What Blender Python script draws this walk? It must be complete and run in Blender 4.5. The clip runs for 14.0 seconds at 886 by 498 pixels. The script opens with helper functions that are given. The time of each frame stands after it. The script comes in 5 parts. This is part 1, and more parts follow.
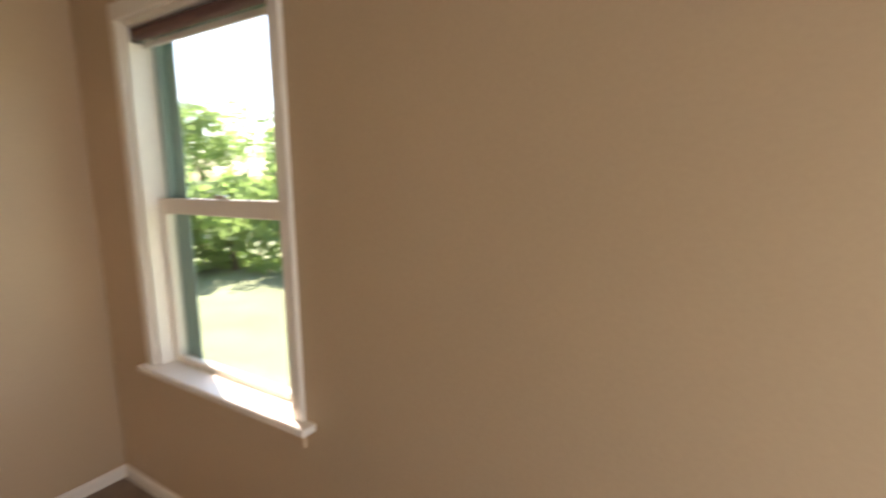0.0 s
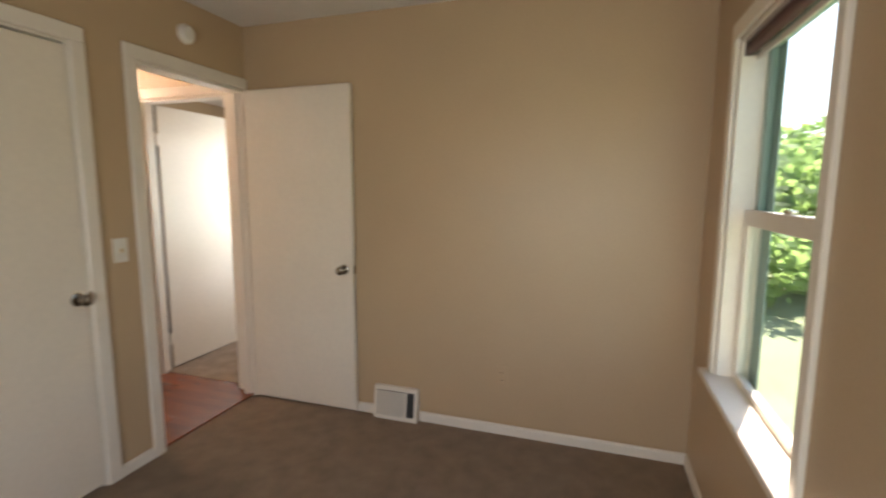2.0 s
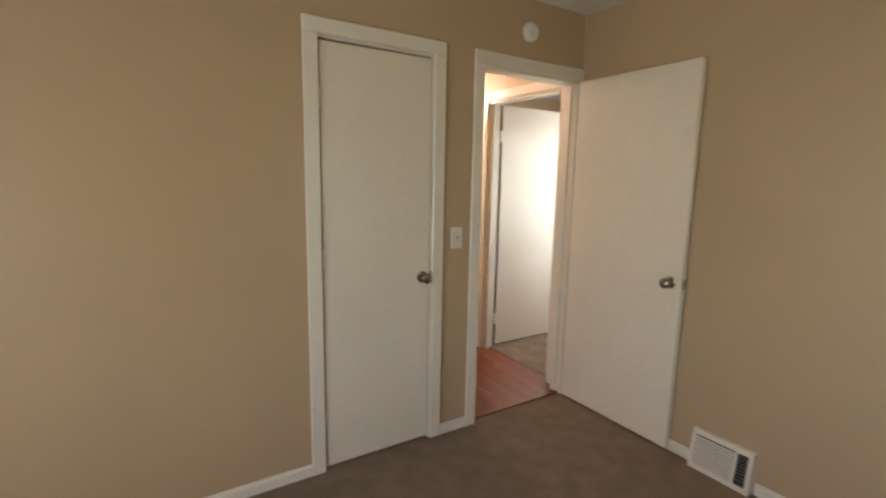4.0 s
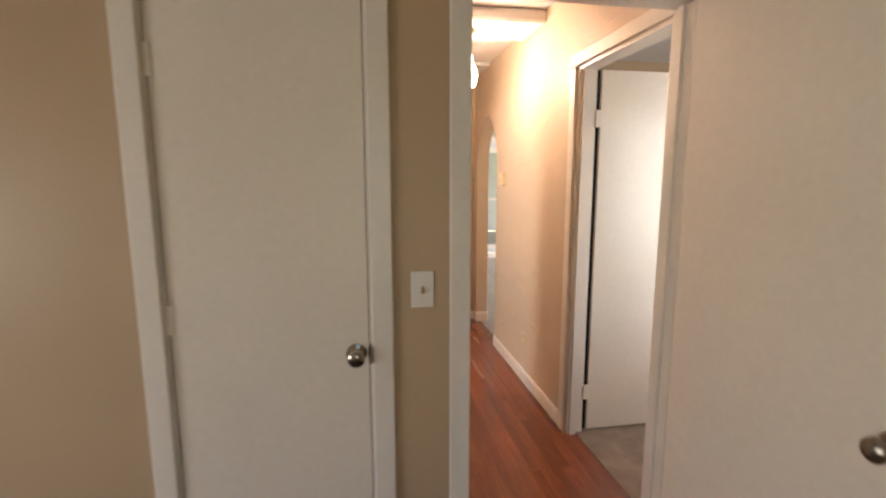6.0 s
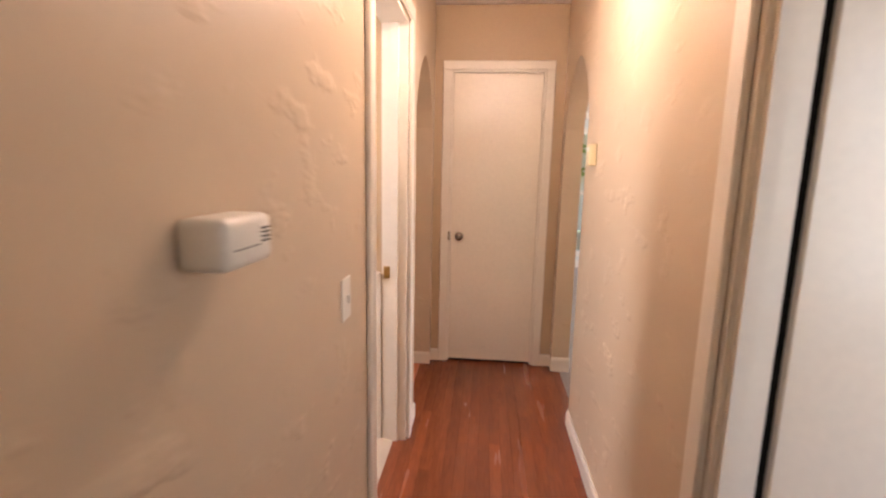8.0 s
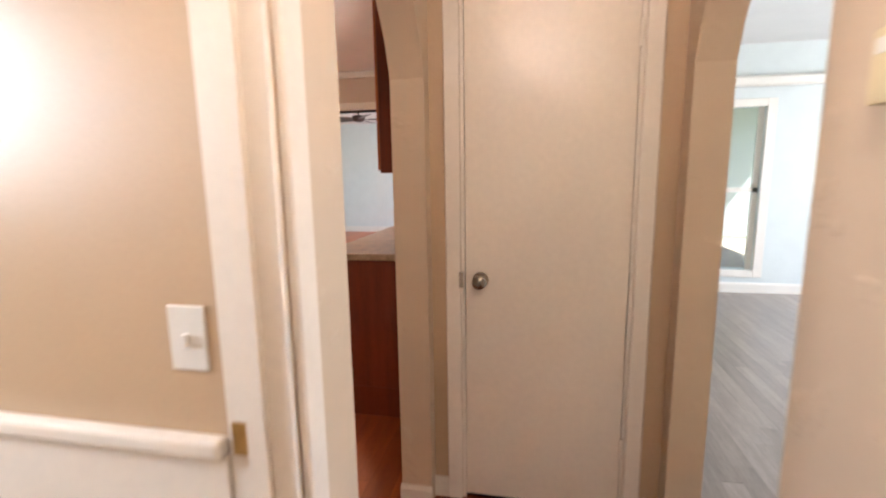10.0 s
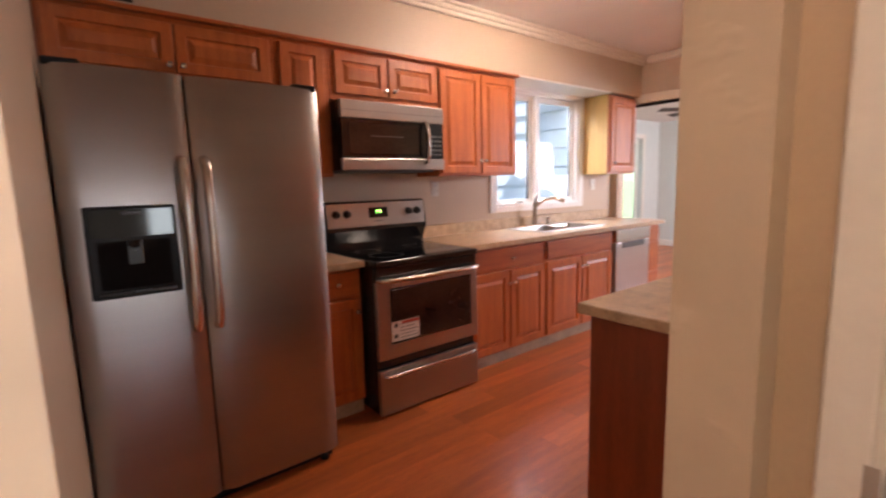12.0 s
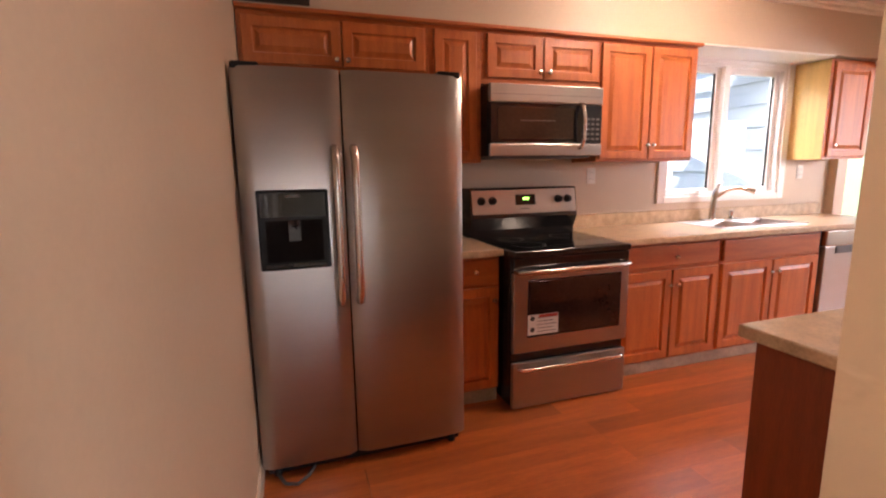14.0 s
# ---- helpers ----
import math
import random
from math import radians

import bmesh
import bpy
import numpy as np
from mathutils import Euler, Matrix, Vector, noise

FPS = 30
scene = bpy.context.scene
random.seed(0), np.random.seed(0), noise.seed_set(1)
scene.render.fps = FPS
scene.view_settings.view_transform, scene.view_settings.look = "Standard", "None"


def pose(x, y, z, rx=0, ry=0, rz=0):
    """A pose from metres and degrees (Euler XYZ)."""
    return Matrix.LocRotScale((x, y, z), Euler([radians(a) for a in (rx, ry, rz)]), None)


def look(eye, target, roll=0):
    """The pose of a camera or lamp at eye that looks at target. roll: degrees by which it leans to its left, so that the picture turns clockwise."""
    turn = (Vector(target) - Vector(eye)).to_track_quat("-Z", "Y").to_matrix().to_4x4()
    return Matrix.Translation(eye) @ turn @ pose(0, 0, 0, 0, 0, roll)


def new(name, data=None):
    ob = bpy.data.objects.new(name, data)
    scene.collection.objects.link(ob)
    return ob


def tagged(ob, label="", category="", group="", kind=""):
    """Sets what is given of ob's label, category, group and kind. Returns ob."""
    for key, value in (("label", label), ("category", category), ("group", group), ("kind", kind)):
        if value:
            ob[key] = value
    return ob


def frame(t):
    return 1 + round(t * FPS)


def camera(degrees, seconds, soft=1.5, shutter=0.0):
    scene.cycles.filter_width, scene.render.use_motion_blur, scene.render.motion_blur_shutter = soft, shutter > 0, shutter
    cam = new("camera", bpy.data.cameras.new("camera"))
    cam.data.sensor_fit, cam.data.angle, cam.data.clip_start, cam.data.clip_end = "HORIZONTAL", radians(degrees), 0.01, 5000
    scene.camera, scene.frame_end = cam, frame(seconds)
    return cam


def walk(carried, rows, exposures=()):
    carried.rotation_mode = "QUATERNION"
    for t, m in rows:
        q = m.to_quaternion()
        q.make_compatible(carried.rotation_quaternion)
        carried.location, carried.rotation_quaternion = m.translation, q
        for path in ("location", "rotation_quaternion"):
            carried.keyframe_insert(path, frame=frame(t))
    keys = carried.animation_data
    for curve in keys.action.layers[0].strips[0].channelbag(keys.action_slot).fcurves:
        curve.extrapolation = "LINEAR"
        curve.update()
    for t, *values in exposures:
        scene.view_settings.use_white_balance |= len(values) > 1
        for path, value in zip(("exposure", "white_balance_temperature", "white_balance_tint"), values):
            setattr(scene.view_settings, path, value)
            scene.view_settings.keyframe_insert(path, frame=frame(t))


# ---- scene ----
cam = camera(87.2, 14.0, soft=2.2, shutter=0.5)
PATH = [
    (0, (-2.017, -1.733, 1.421), (-0.979, -3.414, 1.11), -0.5),
    (0.5, (-2.077, -1.858, 1.415), (-0.515, -3.066, 1.102), 0.4),
    (1, (-2.064, -1.966, 1.395), (-0.209, -2.661, 1.115), 0.1),
    (1.5, (-2.108, -2.035, 1.415), (-0.127, -1.97, 1.148), -0.6),
    (2, (-2.171, -2.172, 1.417), (-0.285, -1.558, 1.164), 0.2),
    (2.5, (-2.221, -2.217, 1.423), (-0.491, -1.244, 1.179), -0.7),
    (3, (-2.227, -2.216, 1.455), (-0.688, -0.965, 1.194), -0.7),
    (3.5, (-2.143, -2.166, 1.443), (-0.864, -0.654, 1.165), -0.8),
    (4, (-1.947, -2.078, 1.444), (-0.883, -0.412, 1.14), 1.1),
    (4.2, (-1.815, -2.09, 1.468), (-0.903, -0.338, 1.154), -0.4),
    (6.3, (-0.565, -1.226, 1.457), (-0.338, 0.737, 1.148), 0.8),
    (6.5, (-0.478, -1.092, 1.445), (-0.323, 0.873, 1.106), 1.0),
    (7, (-0.328, -0.711, 1.425), (-0.205, 1.264, 1.134), 0.5),
    (7.5, (-0.175, -0.338, 1.39), (-0.178, 1.641, 1.104), 0.1),
    (8, (-0.079, -0.005, 1.376), (-0.257, 1.959, 1.047), 1.2),
    (8.2, (-0.032, 0.155, 1.289), (-0.274, 2.125, 1.044), 1.3),
    (10.3, (-0.070, 1.797, 1.337), (-0.539, 3.712, 0.999), -2.0),
    (10.5, (-0.087, 1.978, 1.321), (-0.688, 3.855, 0.981), -1.7),
    (11, (-0.113, 2.184, 1.32), (-1.144, 3.873, 1.029), -0.2),
    (11.5, (-0.187, 2.357, 1.338), (-1.515, 3.829, 1.079), -0.3),
    (12, (-0.238, 2.456, 1.337), (-1.792, 3.684, 1.062), -1.5),
    (12.5, (-0.238, 2.525, 1.349), (-1.98, 3.458, 1.038), -0.2),
    (13, (-0.235, 2.558, 1.355), (-2.079, 3.272, 1.059), 0.1),
    (13.5, (-0.225, 2.576, 1.359), (-2.106, 3.188, 1.06), -0.7),
    (14, (-0.246, 2.607, 1.358), (-2.12, 3.22, 1.025), -0.9),
]
# ---------------------------------------------------------------- path, light
walk(cam, [(t, look(eye, target, roll)) for t, eye, target, roll in PATH],
     exposures=[(0.0, 2.1, 7300, 24), (1.5, 2.0, 7150, 20), (4.2, 2.0, 7100, 16), (6.5, 1.93, 7150, 26), (8.2, 1.9, 6750, 28), (10.3, 1.9, 6000, 17), (11.5, 1.78, 6300, 22), (12.5, 1.9, 6850, 28), (13.5, 1.95, 6950, 29), (14.0, 2.15, 7000, 29)])

world = bpy.data.worlds.new("sky")
scene.world = world
world.use_nodes = True
wn = world.node_tree.nodes
sky = wn.new("ShaderNodeTexSky")
sky.sky_type = "NISHITA"
sky.sun_disc = False
sky.sun_elevation = radians(56)
sky.sun_rotation = radians(112)
wn["Background"].inputs["Strength"].default_value = 0.15
world.node_tree.links.new(sky.outputs[0], wn["Background"].inputs[0])

sun = new("sun", bpy.data.lights.new("sun", "SUN"))
sun.data.energy, sun.data.angle, sun.data.color = 5.0, radians(0.6), (1.0, 0.95, 0.88)
sun.matrix_world = look((20 * math.sin(radians(112)), 20 * math.cos(radians(112)), 20 * math.tan(radians(56))), (0, 0, 0))


def area_light(name, eye, target, w, h, power, color=(0.86, 0.94, 1.0)):
    lamp = new(name, bpy.data.lights.new(name, "AREA"))
    lamp.data.shape, lamp.data.size, lamp.data.size_y = "RECTANGLE", w, h
    lamp.data.energy, lamp.data.color = power, color
    lamp.matrix_world = look(eye, target)
    return lamp


area_light("sky_light_bedroom_west", (-3.56, -1.75, 1.1), (0, -1.6, 0.7), 1.5, 0.7, 8.8)
area_light("sky_light_kitchen", (-3.6, 5.98, 2.45), (-2.7, 5.9, 0.9), 1.2, 0.5, 26)
# daylight stand-in at the added east window of the living room
area_light("sky_light_living", (4.52, 4.6, 1.4), (0, 4.6, 0.8), 2.4, 1.6, 48)
area_light("sky_light_room", (1.7, 0.03, 1.4), (1.35, 1.0, 1.1), 1.2, 1.1, 6.8)
area_light("sky_light_bath", (-2.36, 1.5, 1.7), (0, 1.5, 1.0), 0.6, 0.6, 13)
# added fill lamp before the solid east wall, brightens the sunroom
area_light("fill_light_sunroom", (-0.13, 9.5, 1.4), (-3, 9.3, 0.8), 2.4, 1.4, 80)


# ---------------------------------------------------------------- materials
def material(name, color, rough=0.5, metal=0.0, vary=0.08, scale=6.0, grain=60.0, bump=0.1, stretch=(1, 1, 1),
             each=0.0, coat=0.0, spec=0.5, dark=None, depth=0.002, ridges=False):
    """A principled material with variation at two scales, a bump, and an optional variation from piece to piece."""
    m = bpy.data.materials.new(name)
    m.use_nodes = True
    n, l = m.node_tree.nodes, m.node_tree.links
    b = n["Principled BSDF"]
    b.inputs["Roughness"].default_value = rough
    b.inputs["Metallic"].default_value = metal
    b.inputs["Coat Weight"].default_value = coat
    b.inputs["Coat Roughness"].default_value = 0.15
    b.inputs["Specular IOR Level"].default_value = spec
    co = n.new("ShaderNodeTexCoord")
    mp = n.new("ShaderNodeMapping")
    mp.inputs["Scale"].default_value = stretch
    l.new(co.outputs["Object"], mp.inputs[0])
    vec = mp.outputs[0]
    info = n.new("ShaderNodeObjectInfo")
    if each:
        add = n.new("ShaderNodeVectorMath")
        mul = n.new("ShaderNodeMath")
        mul.operation, mul.inputs[1].default_value = "MULTIPLY", 37.0
        l.new(info.outputs["Random"], mul.inputs[0])
        l.new(vec, add.inputs[0])
        l.new(mul.outputs[0], add.inputs[1])
        vec = add.outputs[0]
    big, small = n.new("ShaderNodeTexNoise"), n.new("ShaderNodeTexNoise")
    big.inputs["Scale"].default_value, small.inputs["Scale"].default_value = scale, grain
    big.inputs["Detail"].default_value, small.inputs["Detail"].default_value = 4, 3
    l.new(vec, big.inputs["Vector"])
    l.new(vec, small.inputs["Vector"])
    mix = n.new("ShaderNodeMix")
    mix.data_type = "FLOAT"
    mix.inputs[0].default_value = 0.4
    l.new(big.outputs["Fac"], mix.inputs[2])
    l.new(small.outputs["Fac"], mix.inputs[3])
    ramp = n.new("ShaderNodeValToRGB")
    lo = dark or tuple(c * (1 - 2 * vary) for c in color)
    hi = tuple(min(1, c * (1 + 2 * vary)) for c in color)
    ramp.color_ramp.elements[0].position, ramp.color_ramp.elements[1].position = 0.3, 0.7
    ramp.color_ramp.elements[0].color, ramp.color_ramp.elements[1].color = (*lo, 1), (*hi, 1)
    l.new(mix.outputs[0], ramp.inputs[0])
    out = ramp.outputs[0]
    if each:
        hsv = n.new("ShaderNodeHueSaturation")
        rng = n.new("ShaderNodeMapRange")
        rng.inputs[3].default_value, rng.inputs[4].default_value = 1 - each, 1 + each
        l.new(info.outputs["Random"], rng.inputs[0])
        l.new(rng.outputs[0], hsv.inputs["Value"])
        l.new(out, hsv.inputs["Color"])
        out = hsv.outputs[0]
    l.new(out, b.inputs["Base Color"])
    rr = n.new("ShaderNodeMapRange")
    rr.inputs[3].default_value, rr.inputs[4].default_value = max(0.02, rough * 0.85), min(1, rough * 1.15)
    l.new(big.outputs["Fac"], rr.inputs[0])
    l.new(rr.outputs[0], b.inputs["Roughness"])
    if bump:
        bp = n.new("ShaderNodeBump")
        bp.inputs["Strength"].default_value, bp.inputs["Distance"].default_value = bump, depth
        height = small.outputs["Fac"]
        if ridges:
            cut = n.new("ShaderNodeMapRange")
            cut.interpolation_type = "SMOOTHSTEP"
            cut.inputs[1].default_value, cut.inputs[2].default_value = 0.56, 0.70
            l.new(height, cut.inputs[0])
            height = cut.outputs[0]
        l.new(height, bp.inputs["Height"])
        l.new(bp.outputs[0], b.inputs["Normal"])
    return m


def glowing(name, color, strength, base=(0.8, 0.8, 0.8)):
    m = bpy.data.materials.new(name)
    m.use_nodes = True
    b = m.node_tree.nodes["Principled BSDF"]
    b.inputs["Base Color"].default_value = (*base, 1)
    b.inputs["Emission Color"].default_value = (*color, 1)
    b.inputs["Emission Strength"].default_value = strength
    b.inputs["Roughness"].default_value = 0.25
    return m


def clear_glass(name, tint=(0.93, 0.98, 0.96)):
    m = bpy.data.materials.new(name)
    m.use_nodes = True
    n, l = m.node_tree.nodes, m.node_tree.links
    n.remove(n["Principled BSDF"])
    tr, gl, mx = n.new("ShaderNodeBsdfTransparent"), n.new("ShaderNodeBsdfGlossy"), n.new("ShaderNodeMixShader")
    tr.inputs[0].default_value = (*tint, 1)
    gl.inputs["Roughness"].default_value = 0.02
    mx.inputs[0].default_value = 0.03
    l.new(tr.outputs[0], mx.inputs[1])
    l.new(gl.outputs[0], mx.inputs[2])
    l.new(mx.outputs[0], n["Material Output"].inputs[0])
    return m


WALL = material("beige_wall_paint", (0.49, 0.355, 0.222), 0.42, vary=0.025, scale=1.6, grain=90, bump=0.12)
PLASTER = material("trowelled_beige_plaster", (0.56, 0.44, 0.31), 0.42, vary=0.025, scale=2, grain=7, bump=0.5, depth=0.005, stretch=(1, 0.8, 1.6), ridges=True)
KWALL = material("kitchen_wall_paint", (0.57, 0.445, 0.33), 0.5, vary=0.025, scale=2, grain=90, bump=0.1)
LWALL = material("pale_living_wall_paint", (0.62, 0.64, 0.6), 0.6, vary=0.02, bump=0.05)
CEIL = material("ceiling_white", (0.72, 0.69, 0.65), 0.8, vary=0.03, scale=3, grain=140, bump=0.25)
WHITE = material("gloss_white_trim", (0.75, 0.69, 0.60), 0.3, vary=0.025, scale=5, grain=50, bump=0.04)
WHITE2 = material("white_vinyl_window", (0.80, 0.79, 0.77), 0.35, vary=0.02, bump=0.02)
DOORW = material("white_door_paint", (0.75, 0.675, 0.57), 0.32, vary=0.03, scale=2, grain=40, bump=0.05)
CARPET = material("brown_carpet", (0.27, 0.20, 0.145), 0.95, vary=0.12, scale=9, grain=420, bump=0.9, spec=0.1, depth=0.006)
CARPET2 = material("beige_carpet", (0.34, 0.26, 0.2), 0.95, vary=0.18, scale=9, grain=420, bump=0.9, spec=0.1, depth=0.006)
HALLWOOD = material("red_oak_strip", (0.225, 0.057, 0.02), 0.26, vary=0.15, scale=2, grain=22, bump=0.05, stretch=(5, 0.5, 5), each=0.14, coat=0.2, dark=(0.145, 0.034, 0.012))
KWOOD = material("orange_laminate_plank", (0.44, 0.115, 0.026), 0.42, vary=0.14, scale=3, grain=26, bump=0.05, stretch=(9, 0.9, 9), each=0.24, coat=0.12, dark=(0.32, 0.075, 0.018))
LWOOD = material("grey_brown_floorboards", (0.25, 0.2, 0.17), 0.3, vary=0.15, scale=3, grain=26, bump=0.05, stretch=(9, 0.9, 9), each=0.16, coat=0.2)
CAB = material("maple_cabinet_wood", (0.50, 0.142, 0.034), 0.42, vary=0.12, scale=2.5, grain=34, bump=0.06, stretch=(10, 10, 0.9), coat=0.04, dark=(0.34, 0.08, 0.017))
CABH = material("maple_rail_wood", (0.47, 0.13, 0.03), 0.42, vary=0.12, scale=2.5, grain=34, bump=0.06, stretch=(10, 0.9, 10), coat=0.04, dark=(0.32, 0.074, 0.015))
# dark red-brown end panels; the wall cabinet's shade is in this colour
CABDARK = material("dark_shaded_end_panel", (0.22, 0.045, 0.014), 0.36, vary=0.14, scale=2.5, grain=34, bump=0.05, stretch=(10, 10, 0.9), coat=0.1)
# paler and yellower than the cabinet fronts
CABSIDE = material("pale_yellow_side", (0.62, 0.40, 0.14), 0.45, vary=0.1, scale=2.5, grain=30, bump=0.05, stretch=(10, 10, 0.9))
TOE = material("toe_kick_board", (0.42, 0.34, 0.25), 0.7, vary=0.15, scale=8, bump=0.1)
COUNTER = material("mottled_beige_laminate", (0.50, 0.36, 0.23), 0.35, vary=0.16, scale=18, grain=110, bump=0.03, dark=(0.33, 0.22, 0.13))
STEEL = material("brushed_steel", (0.42, 0.405, 0.39), 0.33, metal=1.0, vary=0.025, scale=1.5, grain=60, bump=0.012, stretch=(1, 0.4, 9))
STEELV = material("brushed_steel_handle", (0.60, 0.57, 0.54), 0.22, metal=1.0, vary=0.05, scale=3, grain=80, bump=0.03)
CHROME = material("satin_nickel", (0.62, 0.59, 0.54), 0.2, metal=1.0, vary=0.05, bump=0.02)
AGED = material("aged_dark_nickel", (0.30, 0.26, 0.21), 0.24, metal=1.0, vary=0.12, scale=20, bump=0.03)
SINKM = material("sink_steel", (0.66, 0.66, 0.66), 0.3, metal=1.0, vary=0.05, bump=0.03)
BLACK = material("black_enamel", (0.012, 0.012, 0.013), 0.16, vary=0.1, bump=0.0)
BLACKP = material("black_plastic", (0.008, 0.008, 0.009), 0.4, vary=0.1, grain=120, bump=0.03, spec=0.2)
BLACKG = material("black_ceramic_glass", (0.008, 0.008, 0.009), 0.06, vary=0.1, bump=0.0)
OVENG = material("dark_oven_glass", (0.03, 0.018, 0.014), 0.07, vary=0.2, bump=0.0)
DARKGAP = material("shadow_gap_seal", (0.008, 0.007, 0.007), 0.9, bump=0.0, spec=0.1)
GREYSIDE = material("textured_grey_cabinet", (0.09, 0.09, 0.09), 0.5, vary=0.08, grain=300, bump=0.3)
PLASTICW = material("white_plastic", (0.74, 0.71, 0.64), 0.35, vary=0.02, bump=0.02)
PLASTICI = material("ivory_plastic", (0.66, 0.55, 0.33), 0.4, vary=0.03, bump=0.02)
BRASS = material("aged_brass", (0.50, 0.33, 0.13), 0.3, metal=1.0, vary=0.12, bump=0.04)
PAPER = material("label_paper", (0.75, 0.73, 0.7), 0.6, vary=0.02, bump=0.0)
RED = material("red_label_ink", (0.5, 0.05, 0.03), 0.6, bump=0.0)
INK = material("dark_label_ink", (0.05, 0.05, 0.05), 0.6, bump=0.0)
TILE = material("bath_floor_tile", (0.5, 0.42, 0.33), 0.35, vary=0.05, bump=0.03)
SHADEM = material("plum_roller_shade", (0.10, 0.045, 0.04), 0.6, vary=0.1, bump=0.05)
FANM = material("dark_walnut_blade", (0.045, 0.025, 0.018), 0.45, vary=0.15, stretch=(1, 8, 8), bump=0.05)
VINYL = material("green_tinted_sash", (0.30, 0.42, 0.38), 0.4, vary=0.05, bump=0.02)
SIDING = material("pale_blue_siding", (0.36, 0.42, 0.50), 0.6, vary=0.06, scale=2, grain=40, bump=0.1, stretch=(1, 0.3, 6), each=0.05)
GRASS = material("mown_grass", (0.24, 0.265, 0.16), 0.9, vary=0.2, scale=0.8, grain=60, bump=0.8, spec=0.1, depth=0.03)
LEAF = material("summer_leaves", (0.20, 0.28, 0.12), 0.6, vary=0.3, scale=1.2, grain=12, bump=0.0, spec=0.3)
BARK = material("tree_bark", (0.14, 0.10, 0.07), 0.9, vary=0.25, scale=6, grain=30, bump=0.7, stretch=(3, 3, 0.6), depth=0.02)
ROOFM = material("asphalt_shingle", (0.07, 0.065, 0.06), 0.9, vary=0.15, bump=0.3)
ln, ll = LEAF.node_tree.nodes, LEAF.node_tree.links
glow_through, leaf_mix = ln.new("ShaderNodeBsdfTranslucent"), ln.new("ShaderNodeMixShader")
glow_through.inputs[0].default_value = (0.34, 0.48, 0.16, 1)
leaf_mix.inputs[0].default_value = 0.55
ll.new(ln["Principled BSDF"].outputs[0], leaf_mix.inputs[1])
ll.new(glow_through.outputs[0], leaf_mix.inputs[2])
ll.new(leaf_mix.outputs[0], ln["Material Output"].inputs[0])
GLASS = clear_glass("window_glass")
GLASSG = clear_glass("greenish_door_glass", (0.80, 0.93, 0.88))
GLOBE = glowing("lit_fluted_glass", (1.0, 0.83, 0.67), 32.0, (0.9, 0.85, 0.75))
DOME = glowing("lit_opal_dome", (1.0, 0.84, 0.64), 58.0, (0.9, 0.88, 0.82))
LED = glowing("green_clock_digits", (0.25, 1.0, 0.1), 2.5, (0.05, 0.2, 0.02))


# ---------------------------------------------------------------- mesh helpers
def box(bm, x0, x1, y0, y1, z0, z1, bev=0.0, seg=1):
    vs = [bm.verts.new((x, y, z)) for x in (x0, x1) for y in (y0, y1) for z in (z0, z1)]
    faces = [(0, 1, 3, 2), (4, 6, 7, 5), (0, 4, 5, 1), (2, 3, 7, 6), (0, 2, 6, 4), (1, 5, 7, 3)]
    fs = [bm.faces.new([vs[i] for i in f]) for f in faces]
    if bev:
        es = list({e for f in fs for e in f.edges})
        bmesh.ops.bevel(bm, geom=es, offset=bev, segments=seg, affect="EDGES", profile=0.5)
    return fs


def boxed(*a, **k):
    bm = bmesh.new()
    box(bm, *a, **k)
    return bm


def tube(bm, pts, r, seg=10, radii=None):
    """A round tube swept along points."""
    pts = [Vector(p) for p in pts]
    rings, up = [], None
    for i, p in enumerate(pts):
        d = (pts[min(i + 1, len(pts) - 1)] - pts[max(i - 1, 0)]).normalized()
        if up is None:
            up = d.orthogonal().normalized()
        u = (up - d * up.dot(d)).normalized()
        up = u
        v = d.cross(u)
        rr = radii[i] if radii else r
        rings.append([bm.verts.new(p + (u * math.cos(a) + v * math.sin(a)) * rr) for a in [2 * math.pi * k / seg for k in range(seg)]])
    for a, b in zip(rings, rings[1:]):
        for k in range(seg):
            bm.faces.new((a[k], a[(k + 1) % seg], b[(k + 1) % seg], b[k]))
    bm.faces.new(rings[0][::-1])
    bm.faces.new(rings[-1])
    return bm


def lathe(bm, profile, at, axis="z", seg=20, flute=0.0, flutes=12):
    """A turned body: profile of (radius, height) about an axis through at."""
    at = Vector(at)
    rings = []
    for r, h in profile:
        ring = []
        for k in range(seg):
            a = 2 * math.pi * k / seg
            q = r * (1 + flute * math.cos(flutes * a))
            c, s = q * math.cos(a), q * math.sin(a)
            p = {"z": (c, s, h), "x": (h, c, s), "y": (c, h, s)}[axis]
            ring.append(bm.verts.new(at + Vector(p)))
        rings.append(ring)
    for a, b in zip(rings, rings[1:]):
        for k in range(seg):
            bm.faces.new((a[k], a[(k + 1) % seg], b[(k + 1) % seg], b[k]))
    bm.faces.new(rings[0][::-1])
    bm.faces.new(rings[-1])
    return bm


def mesh_object(name, bm, mat, smooth=False):
    bmesh.ops.recalc_face_normals(bm, faces=bm.faces)
    me = bpy.data.meshes.new(name)
    bm.to_mesh(me)
    bm.free()
    me.materials.append(mat)
    if smooth:
        me.shade_smooth()
        me.set_sharp_from_angle(angle=radians(40))
    return new(name, me)


def part(name, bm, mat, parent, label="", smooth=False):
    """One mesh, in world coordinates, as a part of a thing."""
    ob = mesh_object(name, bm, mat, smooth)
    bpy.context.view_layer.update()
    ob.parent = parent
    ob.matrix_parent_inverse = parent.matrix_world.inverted()
    if label:
        tagged(ob, label)
    return ob


